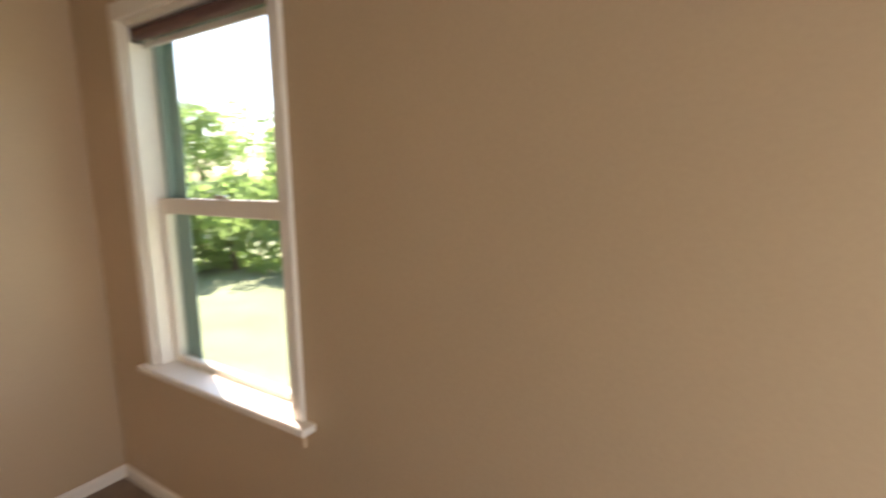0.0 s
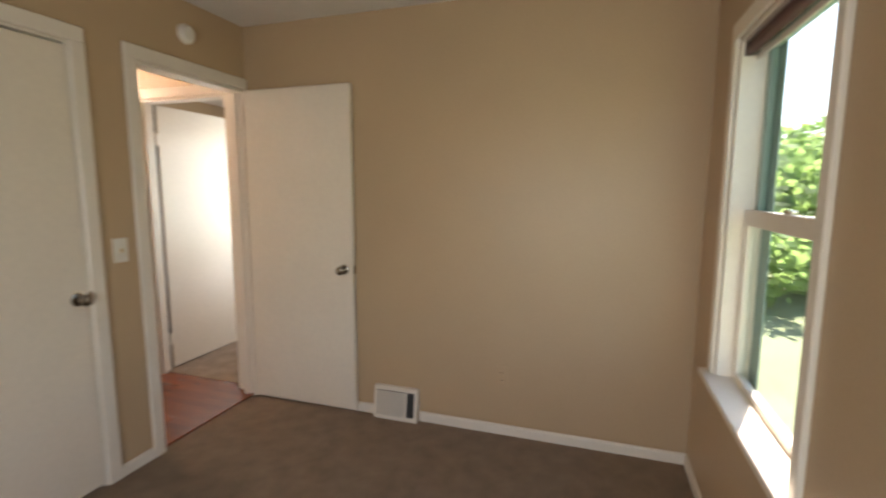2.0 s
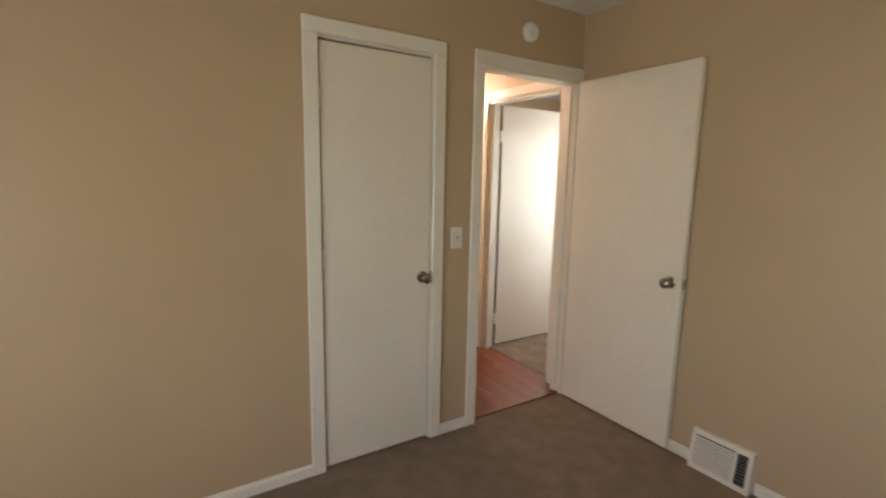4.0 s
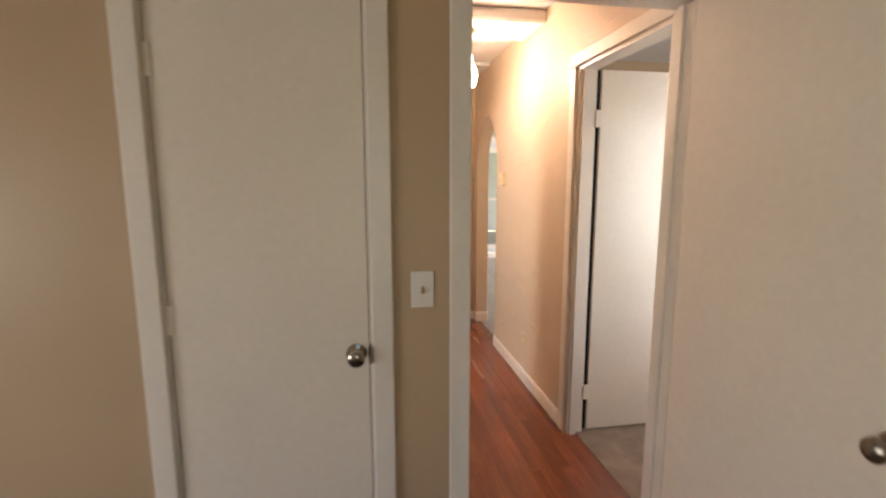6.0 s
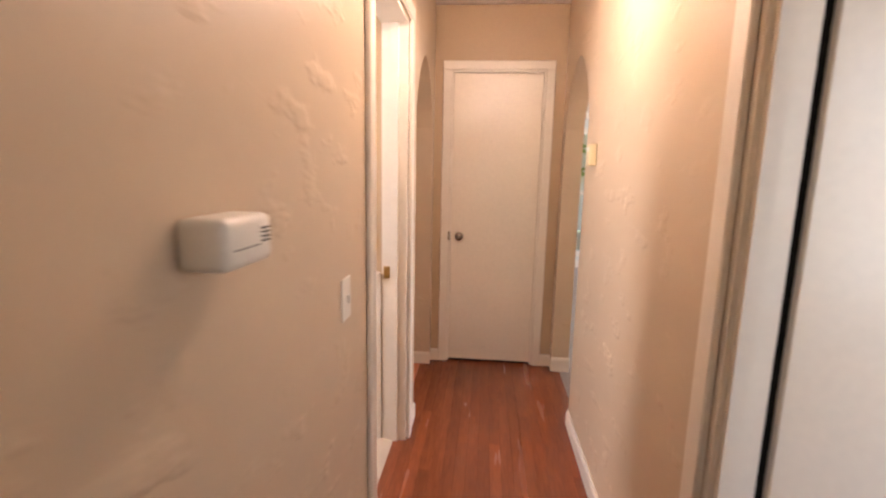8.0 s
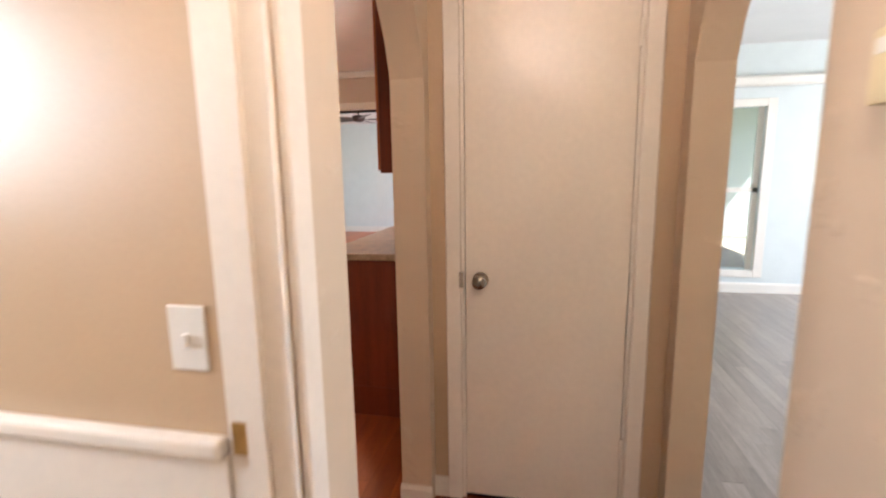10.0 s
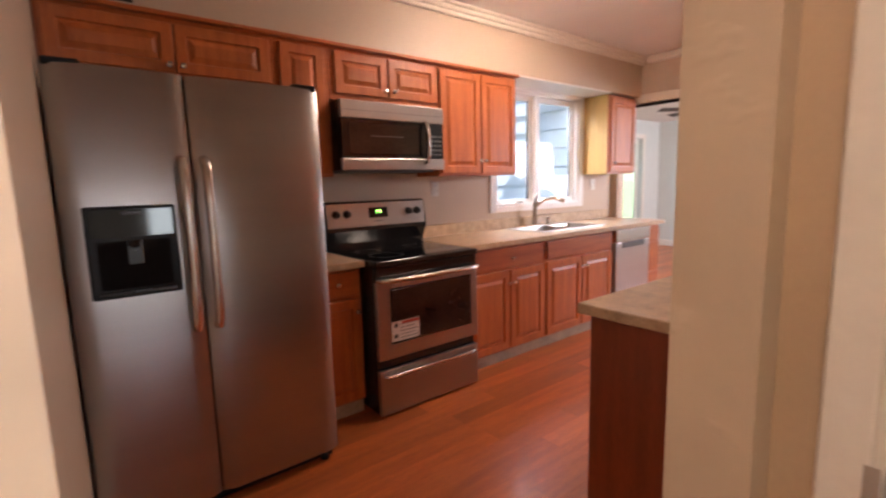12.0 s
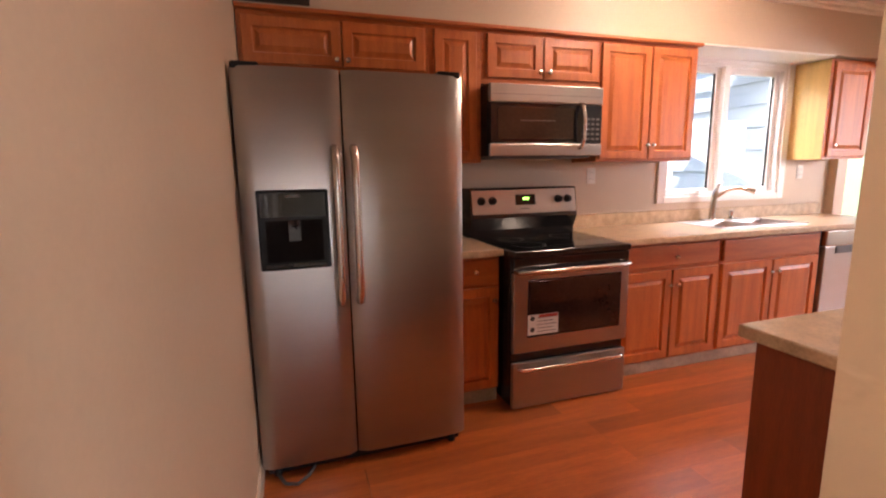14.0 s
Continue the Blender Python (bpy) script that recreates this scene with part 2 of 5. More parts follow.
def thing(name, x, y, z, label, category, group="", kind=""):
    ob = new(name)
    ob.empty_display_size = 0.1
    ob.location = (x, y, z)
    bpy.context.view_layer.update()
    return tagged(ob, label, category, group, kind)


def solid(name, bm, mat, label, category, group="", kind="", smooth=False):
    return tagged(mesh_object(name, bm, mat, smooth), label, category, group, kind)


def wall(name, along, lo, hi, a, b, z1, holes, mat, label, z0=0.0):
    """A wall of thickness lo..hi that runs from a to b, with rectangular holes (a0, a1, z0, z1)."""
    bm = bmesh.new()
    cuts = sorted({a, b, *[h[0] for h in holes], *[h[1] for h in holes]})
    for p, q in zip(cuts, cuts[1:]):
        mid = (p + q) / 2
        spans = [(z0, z1)]
        for h in holes:
            if h[0] < mid < h[1]:
                spans = [s for t0, t1 in spans for s in ((t0, min(t1, h[2])), (max(t0, h[3]), t1)) if s[1] - s[0] > 1e-4]
        for t0, t1 in spans:
            if along == "x":
                box(bm, p, q, lo, hi, t0, t1)
            else:
                box(bm, lo, hi, p, q, t0, t1)
    bmesh.ops.remove_doubles(bm, verts=bm.verts, dist=1e-5)
    return solid(name, bm, mat, label, "wall", kind="structure")


def arch_piece(name, x0, x1, y0, y1, top, spring, peak, mat, label):
    """A stretch of wall with an arched opening from y0 to y1, filled above the curve up to top."""
    bm = bmesh.new()
    n = 18
    mid, half = (y0 + y1) / 2, (y1 - y0) / 2
    curve = []
    for i in range(n + 1):
        u = -1 + 2 * i / n
        curve.append((mid + half * u, spring + (peak - spring) * (max(0, 1 - abs(u) ** 1.7)) ** 0.72))
    for (ya, za), (yb, zb) in zip(curve, curve[1:]):
        quad = [(ya, za), (yb, zb), (yb, top), (ya, top)]
        fr = [bm.verts.new((x0, *q)) for q in quad]
        bk = [bm.verts.new((x1, *q)) for q in quad]
        bm.faces.new(fr)
        bm.faces.new(bk[::-1])
        bm.faces.new((fr[0], bk[0], bk[1], fr[1]))
        bm.faces.new((fr[2], bk[2], bk[3], fr[3]))
    bmesh.ops.remove_doubles(bm, verts=bm.verts, dist=1e-5)
    return solid(name, bm, mat, label, "wall", kind="structure")


# ---------------------------------------------------------------- structure
BZ = 2.433
wall("wall_bedroom_north", "x", 0.0, 0.10, -3.5, 0.38, 2.7, [(-1.29, -0.69, 0, 2.045), (-0.402, 0.366, 0, 2.045)], WALL, "smooth beige painted bedroom wall with two doors")
wall("wall_bedroom_east", "y", 0.38, 0.48, -2.80, 0.10, 2.7, [], WALL, "smooth beige painted bedroom wall")
wall("wall_bedroom_south", "x", -2.80, -2.68, -3.5, 0.38, 2.7, [(-0.865, -0.03, 0.645, 2.0)], WALL, "smooth beige painted bedroom wall with a window")
wall("wall_bedroom_west", "y", -3.6, -3.5, -2.80, 0.10, 2.7, [(-2.5, -1.0, 0.75, 1.45)], WALL, "smooth beige painted bedroom wall")
solid("ceiling_bedroom", boxed(-3.55, 0.44, -2.75, 0.05, BZ, BZ + 0.06), CEIL, "flat white textured ceiling", "ceiling", kind="structure")
solid("floor_bedroom", boxed(-3.6, 0.48, -2.80, 0.035, -0.06, 0.0), CARPET, "brown cut-pile carpet", "floor", kind="structure")
# closet behind the closed door
wall("wall_closet", "x", 0.62, 0.68, -1.6, -0.57, 2.6, [], WALL, "plain wall closing the closet")

HX0, HX1, HEND, HZ = -0.452, 0.416, 3.25, 2.48
wall("wall_hall_west", "y", -0.575, HX0, 0.10, 2.428, 2.7, [(1.48, 2.20, 0, 2.045)], PLASTER, "beige hall wall with rough trowelled plaster")
arch_piece("wall_hall_west_arch", -0.575, HX0, 2.428, 3.175, 2.7, 1.66, 2.03, PLASTER, "beige plaster over an arched opening")
wall("wall_hall_west_end", "y", -0.575, HX0, 3.175, 3.37, 2.7, [], PLASTER, "narrow beige plaster return beside the arch")
bm = bmesh.new()
lo3, hi3 = [[bm.verts.new((x, y, z)) for x, y in ((HX0, 2.428), (HX0, 2.441), (-0.575, 2.4285))] for z in (0.0, 1.70)]
bm.faces.new(lo3[::-1])
bm.faces.new(hi3)
for i in range(3):
    bm.faces.new((lo3[i], lo3[(i + 1) % 3], hi3[(i + 1) % 3], hi3[i]))
solid("wall_arch_return", bm, PLASTER, "thick splayed plaster edge of the arch", "wall", kind="structure")
wall("wall_hall_east", "y", HX1, 0.512, 0.10, 2.455, 2.7, [(0.19, 0.965, 0, 2.045)], PLASTER, "beige plaster hall wall")
arch_piece("wall_hall_east_arch", HX1, 0.535, 2.455, 3.165, 2.7, 1.66, 2.03, PLASTER, "beige plaster over an arched opening")
wall("wall_hall_east_end", "y", HX1, 0.535, 3.165, 3.37, 2.7, [], PLASTER, "narrow beige plaster return beside the arch")
wall("wall_hall_end", "x", HEND, HEND + 0.12, HX0, HX1, 2.7, [(-0.335, 0.286, 0, 2.045)], WALL, "beige hall end wall with a closet door")
wall("wall_hall_closet", "x", 3.9, 3.96, -0.57, 0.535, 2.6, [], WALL, "plain wall closing the hall closet")
bm = boxed(-0.57, 0.53, 0.06, 3.36, HZ, HZ + 0.06)
solid("ceiling_hall", bm, CEIL, "white hall ceiling", "ceiling", kind="structure")
solid("ceiling_beam", boxed(HX0, HX1, 2.72, HEND, HZ - 0.03, HZ, bev=0.008), CEIL, "white shallow dropped ceiling panel at the hall end", "ceiling", kind="structure")
solid("ceiling_batten", boxed(HX0, HX1, 1.42, 1.82, HZ - 0.08, HZ, bev=0.015), CEIL, "white shallow ceiling panel behind the hall lamp", "ceiling", kind="structure")

KZ, KX, KS, KN = 2.58, -3.20, 2.405, 7.25
wall("wall_kitchen_south", "x", 2.205, KS, KX - 0.12, -0.575, 2.7, [], KWALL, "beige painted kitchen wall beside the refrigerator")
wall("wall_kitchen_west", "y", KX - 0.12, KX, KS, KN + 0.12, 2.7, [(5.395, 6.615, 1.125, 2.15)], KWALL, "beige painted kitchen wall with a window")
wall("wall_kitchen_north", "x", KN, KN + 0.12, KX, -0.575, 2.7, [(-3.13, -1.0, 0, 2.125)], KWALL, "beige kitchen wall with a wide opening")
wall("wall_kitchen_east", "y", -0.575, -0.455, 3.37, KN + 0.12, 2.7, [], KWALL, "beige painted kitchen wall behind the counter")
solid("ceiling_kitchen", boxed(KX - 0.1, -0.52, KS - 0.15, KN + 0.1, KZ, KZ + 0.06), CEIL, "flat white kitchen ceiling", "ceiling", kind="structure")
solid("soffit", boxed(KX, -2.885, KS, KN, 2.19, KZ), KWALL, "beige boxed soffit over the kitchen cabinets", "soffit", kind="structure")
solid("soffit_underside", boxed(KX, -2.888, 5.375, 6.69, 2.178, 2.19), WHITE2, "white soffit underside over the sink window", "soffit", kind="structure")
for i, (w, h) in enumerate(((0.075, 0.022), (0.05, 0.05), (0.028, 0.078))):
    solid("crown_trim" if i == 0 else "crown_trim.%03d" % i, boxed(-2.885, -2.885 + w, KS, KN, KZ - h, KZ - (0, 0.022, 0.05)[i], bev=0.005), WHITE, "white stepped crown moulding", "moulding", kind="structure")
# thin dark brown panel over the south end of the soffit front
solid("soffit_dark_panel", boxed(-2.886, -2.872, KS, 2.772, 2.197, KZ - 0.08, bev=0.002), FANM, "thin dark brown panel on the soffit above the refrigerator cabinet", "soffit", kind="structure")
solid("crown_trim_north", boxed(-2.81, -0.575, KN - 0.05, KN, KZ - 0.07, KZ, bev=0.012), WHITE, "white crown moulding", "moulding", kind="structure")

# rooms seen through openings
wall("wall_bath_north", "x", 2.19, 2.204, -2.3, -0.575, 2.6, [], WALL, "tan bathroom wall")
wall("wall_bath_south", "x", 0.78, 0.9, -2.3, -0.575, 2.6, [], WALL, "tan bathroom wall")
wall("wall_bath_west", "y", -2.42, -2.3, 0.78, 2.204, 2.6, [(1.2, 1.8, 1.4, 2.0)], WALL, "tan bathroom wall with a small window")
solid("ceiling_bath", boxed(-2.4, -0.57, 0.8, 2.2, 2.42, 2.48), CEIL, "white bathroom ceiling", "ceiling", kind="structure")
solid("floor_bath", boxed(-2.4, -0.515, 0.78, 2.204, -0.06, 0.0), TILE, "beige bathroom floor", "floor", kind="structure")
wall("wall_room_south", "x", -0.02, 0.10, 0.48, 3.42, 2.6, [(1.1, 2.3, 0.85, 1.95)], WALL, "beige second bedroom wall with a window")
wall("wall_room_north", "x", 2.30, 2.42, 0.512, 4.62, 2.7, [], WALL, "beige wall between bedroom and living room")
wall("wall_room_east", "y", 3.30, 3.42, 0.10, 2.30, 2.6, [], WALL, "beige second bedroom wall")
solid("ceiling_room", boxed(0.50, 3.4, 0.06, 2.36, 2.43, 2.49), CEIL, "white ceiling", "ceiling", kind="structure")
solid("floor_room", boxed(0.475, 3.42, 0.0, 2.36, -0.06, 0.004), CARPET2, "beige cut-pile carpet", "floor", kind="structure")
wall("wall_living_north", "x", 6.98, 7.10, 0.415, 4.62, 2.7, [(1.25, 2.22, 0.25, 1.95)], LWALL, "pale living room wall with a window")
wall("wall_living_east", "y", 4.50, 4.62, 2.42, 6.98, 2.7, [(3.4, 5.8, 0.6, 2.1)], LWALL, "pale living room wall with a wide window")
wall("wall_living_west", "y", 0.415, 0.535, 3.37, 6.98, 2.7, [], LWALL, "pale living room wall")
solid("ceiling_living", boxed(0.5, 4.6, 2.36, 7.05, 2.56, 2.62), CEIL, "white living room ceiling", "ceiling", kind="structure")
solid("crown_trim_living", boxed(0.535, 4.5, 6.88, 6.98, 2.14, 2.24, bev=0.02), WHITE, "white picture-rail moulding", "moulding", kind="structure")
SY = 11.75
wall("wall_sunroom_north", "x", SY, SY + 0.12, -5.07, 0.0, 2.6, [], LWALL, "pale sunroom wall")
wall("wall_sunroom_west", "y", -5.07, -4.95, KN + 0.12, SY, 2.6, [(8.9, 11.1, 0.05, 2.1)], LWALL, "pale sunroom wall with a sliding door")
wall("wall_sunroom_east", "y", -0.12, 0.0, KN + 0.12, SY, 2.6, [], LWALL, "pale sunroom wall")
wall("wall_sunroom_south", "x", KN, KN + 0.12, -5.07, KX - 0.12, 2.6, [], LWALL, "pale sunroom wall")
solid("ceiling_sunroom", boxed(-5.0, -0.05, KN + 0.1, SY + 0.05, 2.44, 2.5), CEIL, "white sunroom ceiling", "ceiling", kind="structure")

# ground and outer shell
bm = bmesh.new()
bmesh.ops.create_grid(bm, x_segments=40, y_segments=40, size=600)
bmesh.ops.translate(bm, verts=bm.verts, vec=(0, 0, -0.55))
solid("ground", bm, GRASS, "sunlit green mown lawn", "ground", kind="structure")
solid("foundation_slab", boxed(-3.6, 4.62, -2.80, SY + 0.12, -0.50, -0.062), TOE, "concrete house foundation", "foundation", kind="structure")
solid("roof", boxed(-3.85, 5.0, -3.1, 7.5, 2.72, 2.86), ROOFM, "flat dark roof deck over the house", "roof", kind="structure")
solid("roof_sunroom", boxed(-5.3, 5.0, 7.5, SY + 0.5, 2.72, 2.86), ROOFM, "flat dark roof deck over the sunroom", "roof", kind="structure")
wall("wall_house_north", "x", SY, SY + 0.12, 0.0, 4.62, 2.7, [], LWALL, "plain outer wall")


# ---------------------------------------------------------------- doors and trim
def casing(parent, along, face, out, a0, a1, top, w, wl=None, wr=None):
    """Flat casing round an opening on the wall face, proud by 18 mm towards out (+1 or -1)."""
    wl, wr = wl or w, wr or w
    p, q = sorted((face, face + out * 0.018))

    def piece(s0, s1, z0, z1):
        bm = boxed(s0, s1, p, q, z0, z1, bev=0.004) if along == "x" else boxed(p, q, s0, s1, z0, z1, bev=0.004)
        part("casing", bm, WHITE, parent)
    piece(a0 - wl, a0, 0, top)
    piece(a1, a1 + wr, 0, top)
    piece(a0 - wl, a1 + wr, top, top + w)


def jamb(parent, along, lo, hi, a0, a1, top, t=0.018):
    for s0, s1, z0, z1 in ((a0, a0 + t, 0, top), (a1 - t, a1, 0, top), (a0 + t, a1 - t, top - t, top)):
        part("jamb", boxed(s0, s1, lo, hi, z0, z1) if along == "x" else boxed(lo, hi, s0, s1, z0, z1), WHITE, parent)


def knob(parent, at, axis, out, mat=AGED):
    prof = [(0.031, 0), (0.031, 0.004), (0.012, 0.010), (0.011, 0.028), (0.021, 0.034), (0.027, 0.046), (0.026, 0.056), (0.018, 0.063), (0.006, 0.065)]
    part("knob", lathe(bmesh.new(), [(r, h * out) for r, h in prof], at, axis, 20), mat, parent, "round satin metal knob", smooth=True)


def hinge(parent, x0, x1, y0, y1, z):
    part("hinge", boxed(x0, x1, y0, y1, z - 0.045, z + 0.045, bev=0.002), WHITE, parent, "white painted hinge")


d = thing("door_1", -0.99, 0.0, 0, "closed white flush closet door in a bedroom wall", "door", kind="structure")
casing(d, "x", -0.001, -1, -1.285, -0.695, 2.045, 0.066)
jamb(d, "x", 0.0, 0.10, -1.29, -0.69, 2.045, 0.012)
leaf = part("leaf", boxed(-1.2755, -0.7045, 0.002, 0.037, 0.015, 2.022, bev=0.002), DOORW, d)
knob(leaf, (-0.745, 0.002, 0.925), "y", -1)
part("strike_plate", boxed(-0.706, -0.698, -0.020, -0.001, 0.895, 0.955), CHROME, d, "small metal strike")
for z in (0.28, 1.06, 1.78):
    hinge(d, -1.292, -1.262, -0.004, 0.0015, z)

d = thing("door_2", 0.0, 0.0, 0, "open white flush bedroom door standing against the wall", "door", kind="structure")
casing(d, "x", -0.001, -1, -0.384, 0.362, 2.045, 0.066, wr=0.014)
casing(d, "x", 0.101, 1, -0.392, 0.362, 2.045, 0.058, wr=0.05)
jamb(d, "x", 0.0, 0.10, -0.402, 0.366, 2.045)
part("stop", boxed(-0.384, -0.374, 0.045, 0.075, 0, 2.027), WHITE, d)
part("stop", boxed(0.336, 0.348, 0.045, 0.075, 0, 2.027), WHITE, d)
leaf = part("leaf", boxed(0.333, 0.368, -0.776, -0.02, 0.018, 2.035, bev=0.003), DOORW, d)
knob(leaf, (0.333, -0.715, 0.925), "x", -1)
part("latch", boxed(0.341, 0.360, -0.783, -0.775, 0.90, 0.95), CHROME, leaf, "metal latch plate")
part("strike_plate", boxed(-0.385, -0.381, 0.015, 0.04, 0.88, 0.95), CHROME, d, "small metal strike")
part("threshold", boxed(-0.384, 0.348, 0.02, 0.06, 0.0, 0.012, bev=0.004), HALLWOOD, d, "worn wooden threshold strip")

d = thing("door_3", HX1, 0.58, 0, "open white flush door into a carpeted bedroom", "door", kind="structure")
casing(d, "y", HX1 - 0.001, -1, 0.19, 0.965, 2.045, 0.066)
jamb(d, "y", HX1, 0.512, 0.19, 0.965, 2.045)
part("stop", boxed(0.43, 0.465, 0.93, 0.947, 0, 2.027), WHITE, d)
leaf = part("leaf", boxed(0.538, 1.265, 0.945, 0.98, 0.015, 2.03, bev=0.003), DOORW, d)
for z in (0.25, 1.78):
    hinge(leaf, 0.509, 0.539, 0.937, 0.945, z)
# near-black strip paints the shade in the gap between jamb and leaf
part("gap_shade", boxed(0.514, 0.538, 0.962, 0.975, 0.015, 2.03), DARKGAP, leaf, "dark strip standing in for shade in the hinge-side gap")

d = thing("door_4", HX0, 1.84, 0, "white cased bathroom doorway", "door", kind="structure")
casing(d, "y", HX0 + 0.001, 1, 1.48, 2.20, 2.045, 0.066)
jamb(d, "y", -0.575, HX0, 1.48, 2.20, 2.045)
part("stop", boxed(-0.53, -0.495, 2.168, 2.182, 0, 2.027), WHITE, d)
part("strike_plate", boxed(-0.565, -0.535, 2.178, 2.183, 0.855, 0.915), BRASS, d, "small dark strike plate")

d = thing("door_5", 0, HEND, 0, "closed white flush closet door at the hall end", "door", kind="structure")
casing(d, "x", HEND - 0.001, -1, -0.335, 0.286, 2.045, 0.058)
jamb(d, "x", HEND, HEND + 0.12, -0.335, 0.286, 2.045, 0.012)
leaf = part("leaf", boxed(-0.3205, 0.2715, HEND + 0.002, HEND + 0.037, 0.018, 2.028, bev=0.002), DOORW, d)
knob(leaf, (-0.262, HEND + 0.002, 0.927), "y", -1)
part("strike_plate", boxed(-0.342, -0.325, HEND - 0.021, HEND - 0.0185, 0.90, 0.96), CHROME, d, "small metal strike")
for z in (0.28, 1.78):
    hinge(d, 0.266, 0.280, HEND - 0.006, HEND + 0.0015, z)


def baseboard(along, face, out, a, b, h=0.085):
    p, q = sorted((face, face + out * 0.013))
    bm = bmesh.new()
    prof = [(0, 0), (1, 0), (1, 0.8), (0.45, 1), (0, 1)]
    ends = []
    for s in (a, b):
        ring = []
        for u, v in prof:
            c = face + out * 0.013 * u
            ring.append(bm.verts.new((s, c, h * v) if along == "x" else (c, s, h * v)))
        ends.append(ring)
    for i in range(5):
        bm.faces.new((ends[0][i], ends[0][(i + 1) % 5], ends[1][(i + 1) % 5], ends[1][i]))
    bm.faces.new(ends[0])
    bm.faces.new(ends[1][::-1])
    return solid("baseboard", bm, WHITE, "white painted wooden baseboard", "baseboard", kind="structure")


baseboard("x", 0, -1, -3.5, -1.352, 0.058)
baseboard("x", 0, -1, -0.628, -0.451, 0.058)
baseboard("y", 0.38, -1, -0.90, -0.001, 0.058)
baseboard("y", 0.38, -1, -2.68, -1.2, 0.058)
baseboard("x", -2.68, 1, -3.5, 0.366, 0.058)
baseboard("y", -3.5, 1, -2.667, -0.014, 0.058)
baseboard("y", HX0, 1, 0.12, 1.412)
baseboard("y", HX0, 1, 2.268, 2.428)
baseboard("y", HX1, -1, 1.033, 2.455)
baseboard("x", HEND, -1, HX0, -0.395)
baseboard("x", HEND, -1, 0.346, HX1)
baseboard("x", 2.428, 1, -0.575, HX0)
baseboard("x", 2.455, 1, HX1, 0.535)
baseboard("x", 3.175, -1, -0.58, HX0 + 0.004)
baseboard("x", 3.165, -1, HX1 - 0.004, 0.54, 0.1)
baseboard("x", KS, 1, KX, -0.575)
baseboard("x", 6.98, -1, 0.535, 4.5, 0.11)
baseboard("x", SY, -1, -4.95, -0.12, 0.12)


# ---------------------------------------------------------------- windows
def pane(parent, bm, mat=GLASS):
    ob = part("pane", bm, mat, parent)
    ob.visible_shadow = False
    return ob


# bedroom window: double hung
w = thing("window_1", -0.42, -2.68, 0.645, "white double-hung bedroom window with a rolled-up dark shade", "window", kind="structure")
WX0, WX1, WZ0, WZ1 = -0.865, -0.03, 0.645, 2.0
part("casing", boxed(WX0 - 0.05, WX0, -2.68, -2.662, WZ0, WZ1, bev=0.004), WHITE, w)
part("casing", boxed(WX1, WX1 + 0.06, -2.68, -2.662, WZ0, WZ1, bev=0.004), WHITE, w)
part("casing", boxed(WX0 - 0.05, WX1 + 0.06, -2.68, -2.662, WZ1, WZ1 + 0.066, bev=0.004), WHITE, w)
part("sill", boxed(WX0 - 0.09, WX1 + 0.07, -2.75, -2.628, WZ0 - 0.02, WZ0 + 0.008, bev=0.006, seg=2), WHITE, w)
part("apron", boxed(WX0 - 0.05, WX1 + 0.06, -2.68, -2.663, WZ0 - 0.085, WZ0 - 0.022, bev=0.004), WALL, w)
for x0, x1, z0, z1 in ((WX0, WX0 + 0.02, WZ0, WZ1), (WX1 - 0.02, WX1, WZ0, WZ1), (WX0 + 0.02, WX1 - 0.02, WZ1 - 0.02, WZ1)):
    part("jamb", boxed(x0, x1, -2.80, -2.68, z0, z1), WHITE, w)


def sash(parent, name, x0, x1, y0, y1, z0, z1, s, bottom, top, mat=WHITE):
    f = part(name, boxed(x0, x0 + s, y0, y1, z0, z1, bev=0.003), mat, parent)
    part("stile", boxed(x1 - s, x1, y0, y1, z0, z1, bev=0.003), mat, f)
    part("rail", boxed(x0 + s, x1 - s, y0, y1, z0, z0 + bottom, bev=0.003), mat, f)
    part("rail", boxed(x0 + s, x1 - s, y0, y1, z1 - top, z1, bev=0.003), mat, f)
    pane(f, boxed(x0 + s, x1 - s, (y0 + y1) / 2 - 0.003, (y0 + y1) / 2 + 0.003, z0 + bottom, z1 - top))


sash(w, "upper_sash", WX0 + 0.02, WX1 - 0.02, -2.795, -2.77, 1.285, WZ1 - 0.02, 0.035, 0.04, 0.04, VINYL)
sash(w, "lower_sash", WX0 + 0.02, WX1 - 0.02, -2.768, -2.738, WZ0 + 0.008, 1.343, 0.035, 0.03, 0.062, WHITE)
part("storm_stile", boxed(WX1 - 0.125, WX1 - 0.02, -2.80, -2.797, WZ0, WZ1 - 0.02), VINYL, w, "greenish outer storm frame")
part("sash_lock", boxed(-0.47, -0.41, -2.768, -2.745, 1.343, 1.358, bev=0.004), CHROME, w, "small metal sash lock")
sh = thing("roller_shade", -0.42, -2.715, 1.95, "rolled-up dark plum shade under the window head", "window shade")
part("roll", tube(bmesh.new(), [(WX0 + 0.03, -2.712, 1.955), (WX1 - 0.03, -2.712, 1.955)], 0.024, 14), SHADEM, sh, smooth=True)
part("hem_bar", boxed(WX0 + 0.03, WX1 - 0.03, -2.74, -2.73, 1.908, 1.932, bev=0.003), PLASTICW, sh)
for x in (WX0 + 0.024, WX1 - 0.024):
    part("bracket", boxed(x - 0.004, x + 0.004, -2.74, -2.69, 1.925, 1.98), CHROME, sh)

# window behind the walker
w = thing("window_2", -3.5, -1.75, 0.75, "white bedroom window", "window", kind="structure")
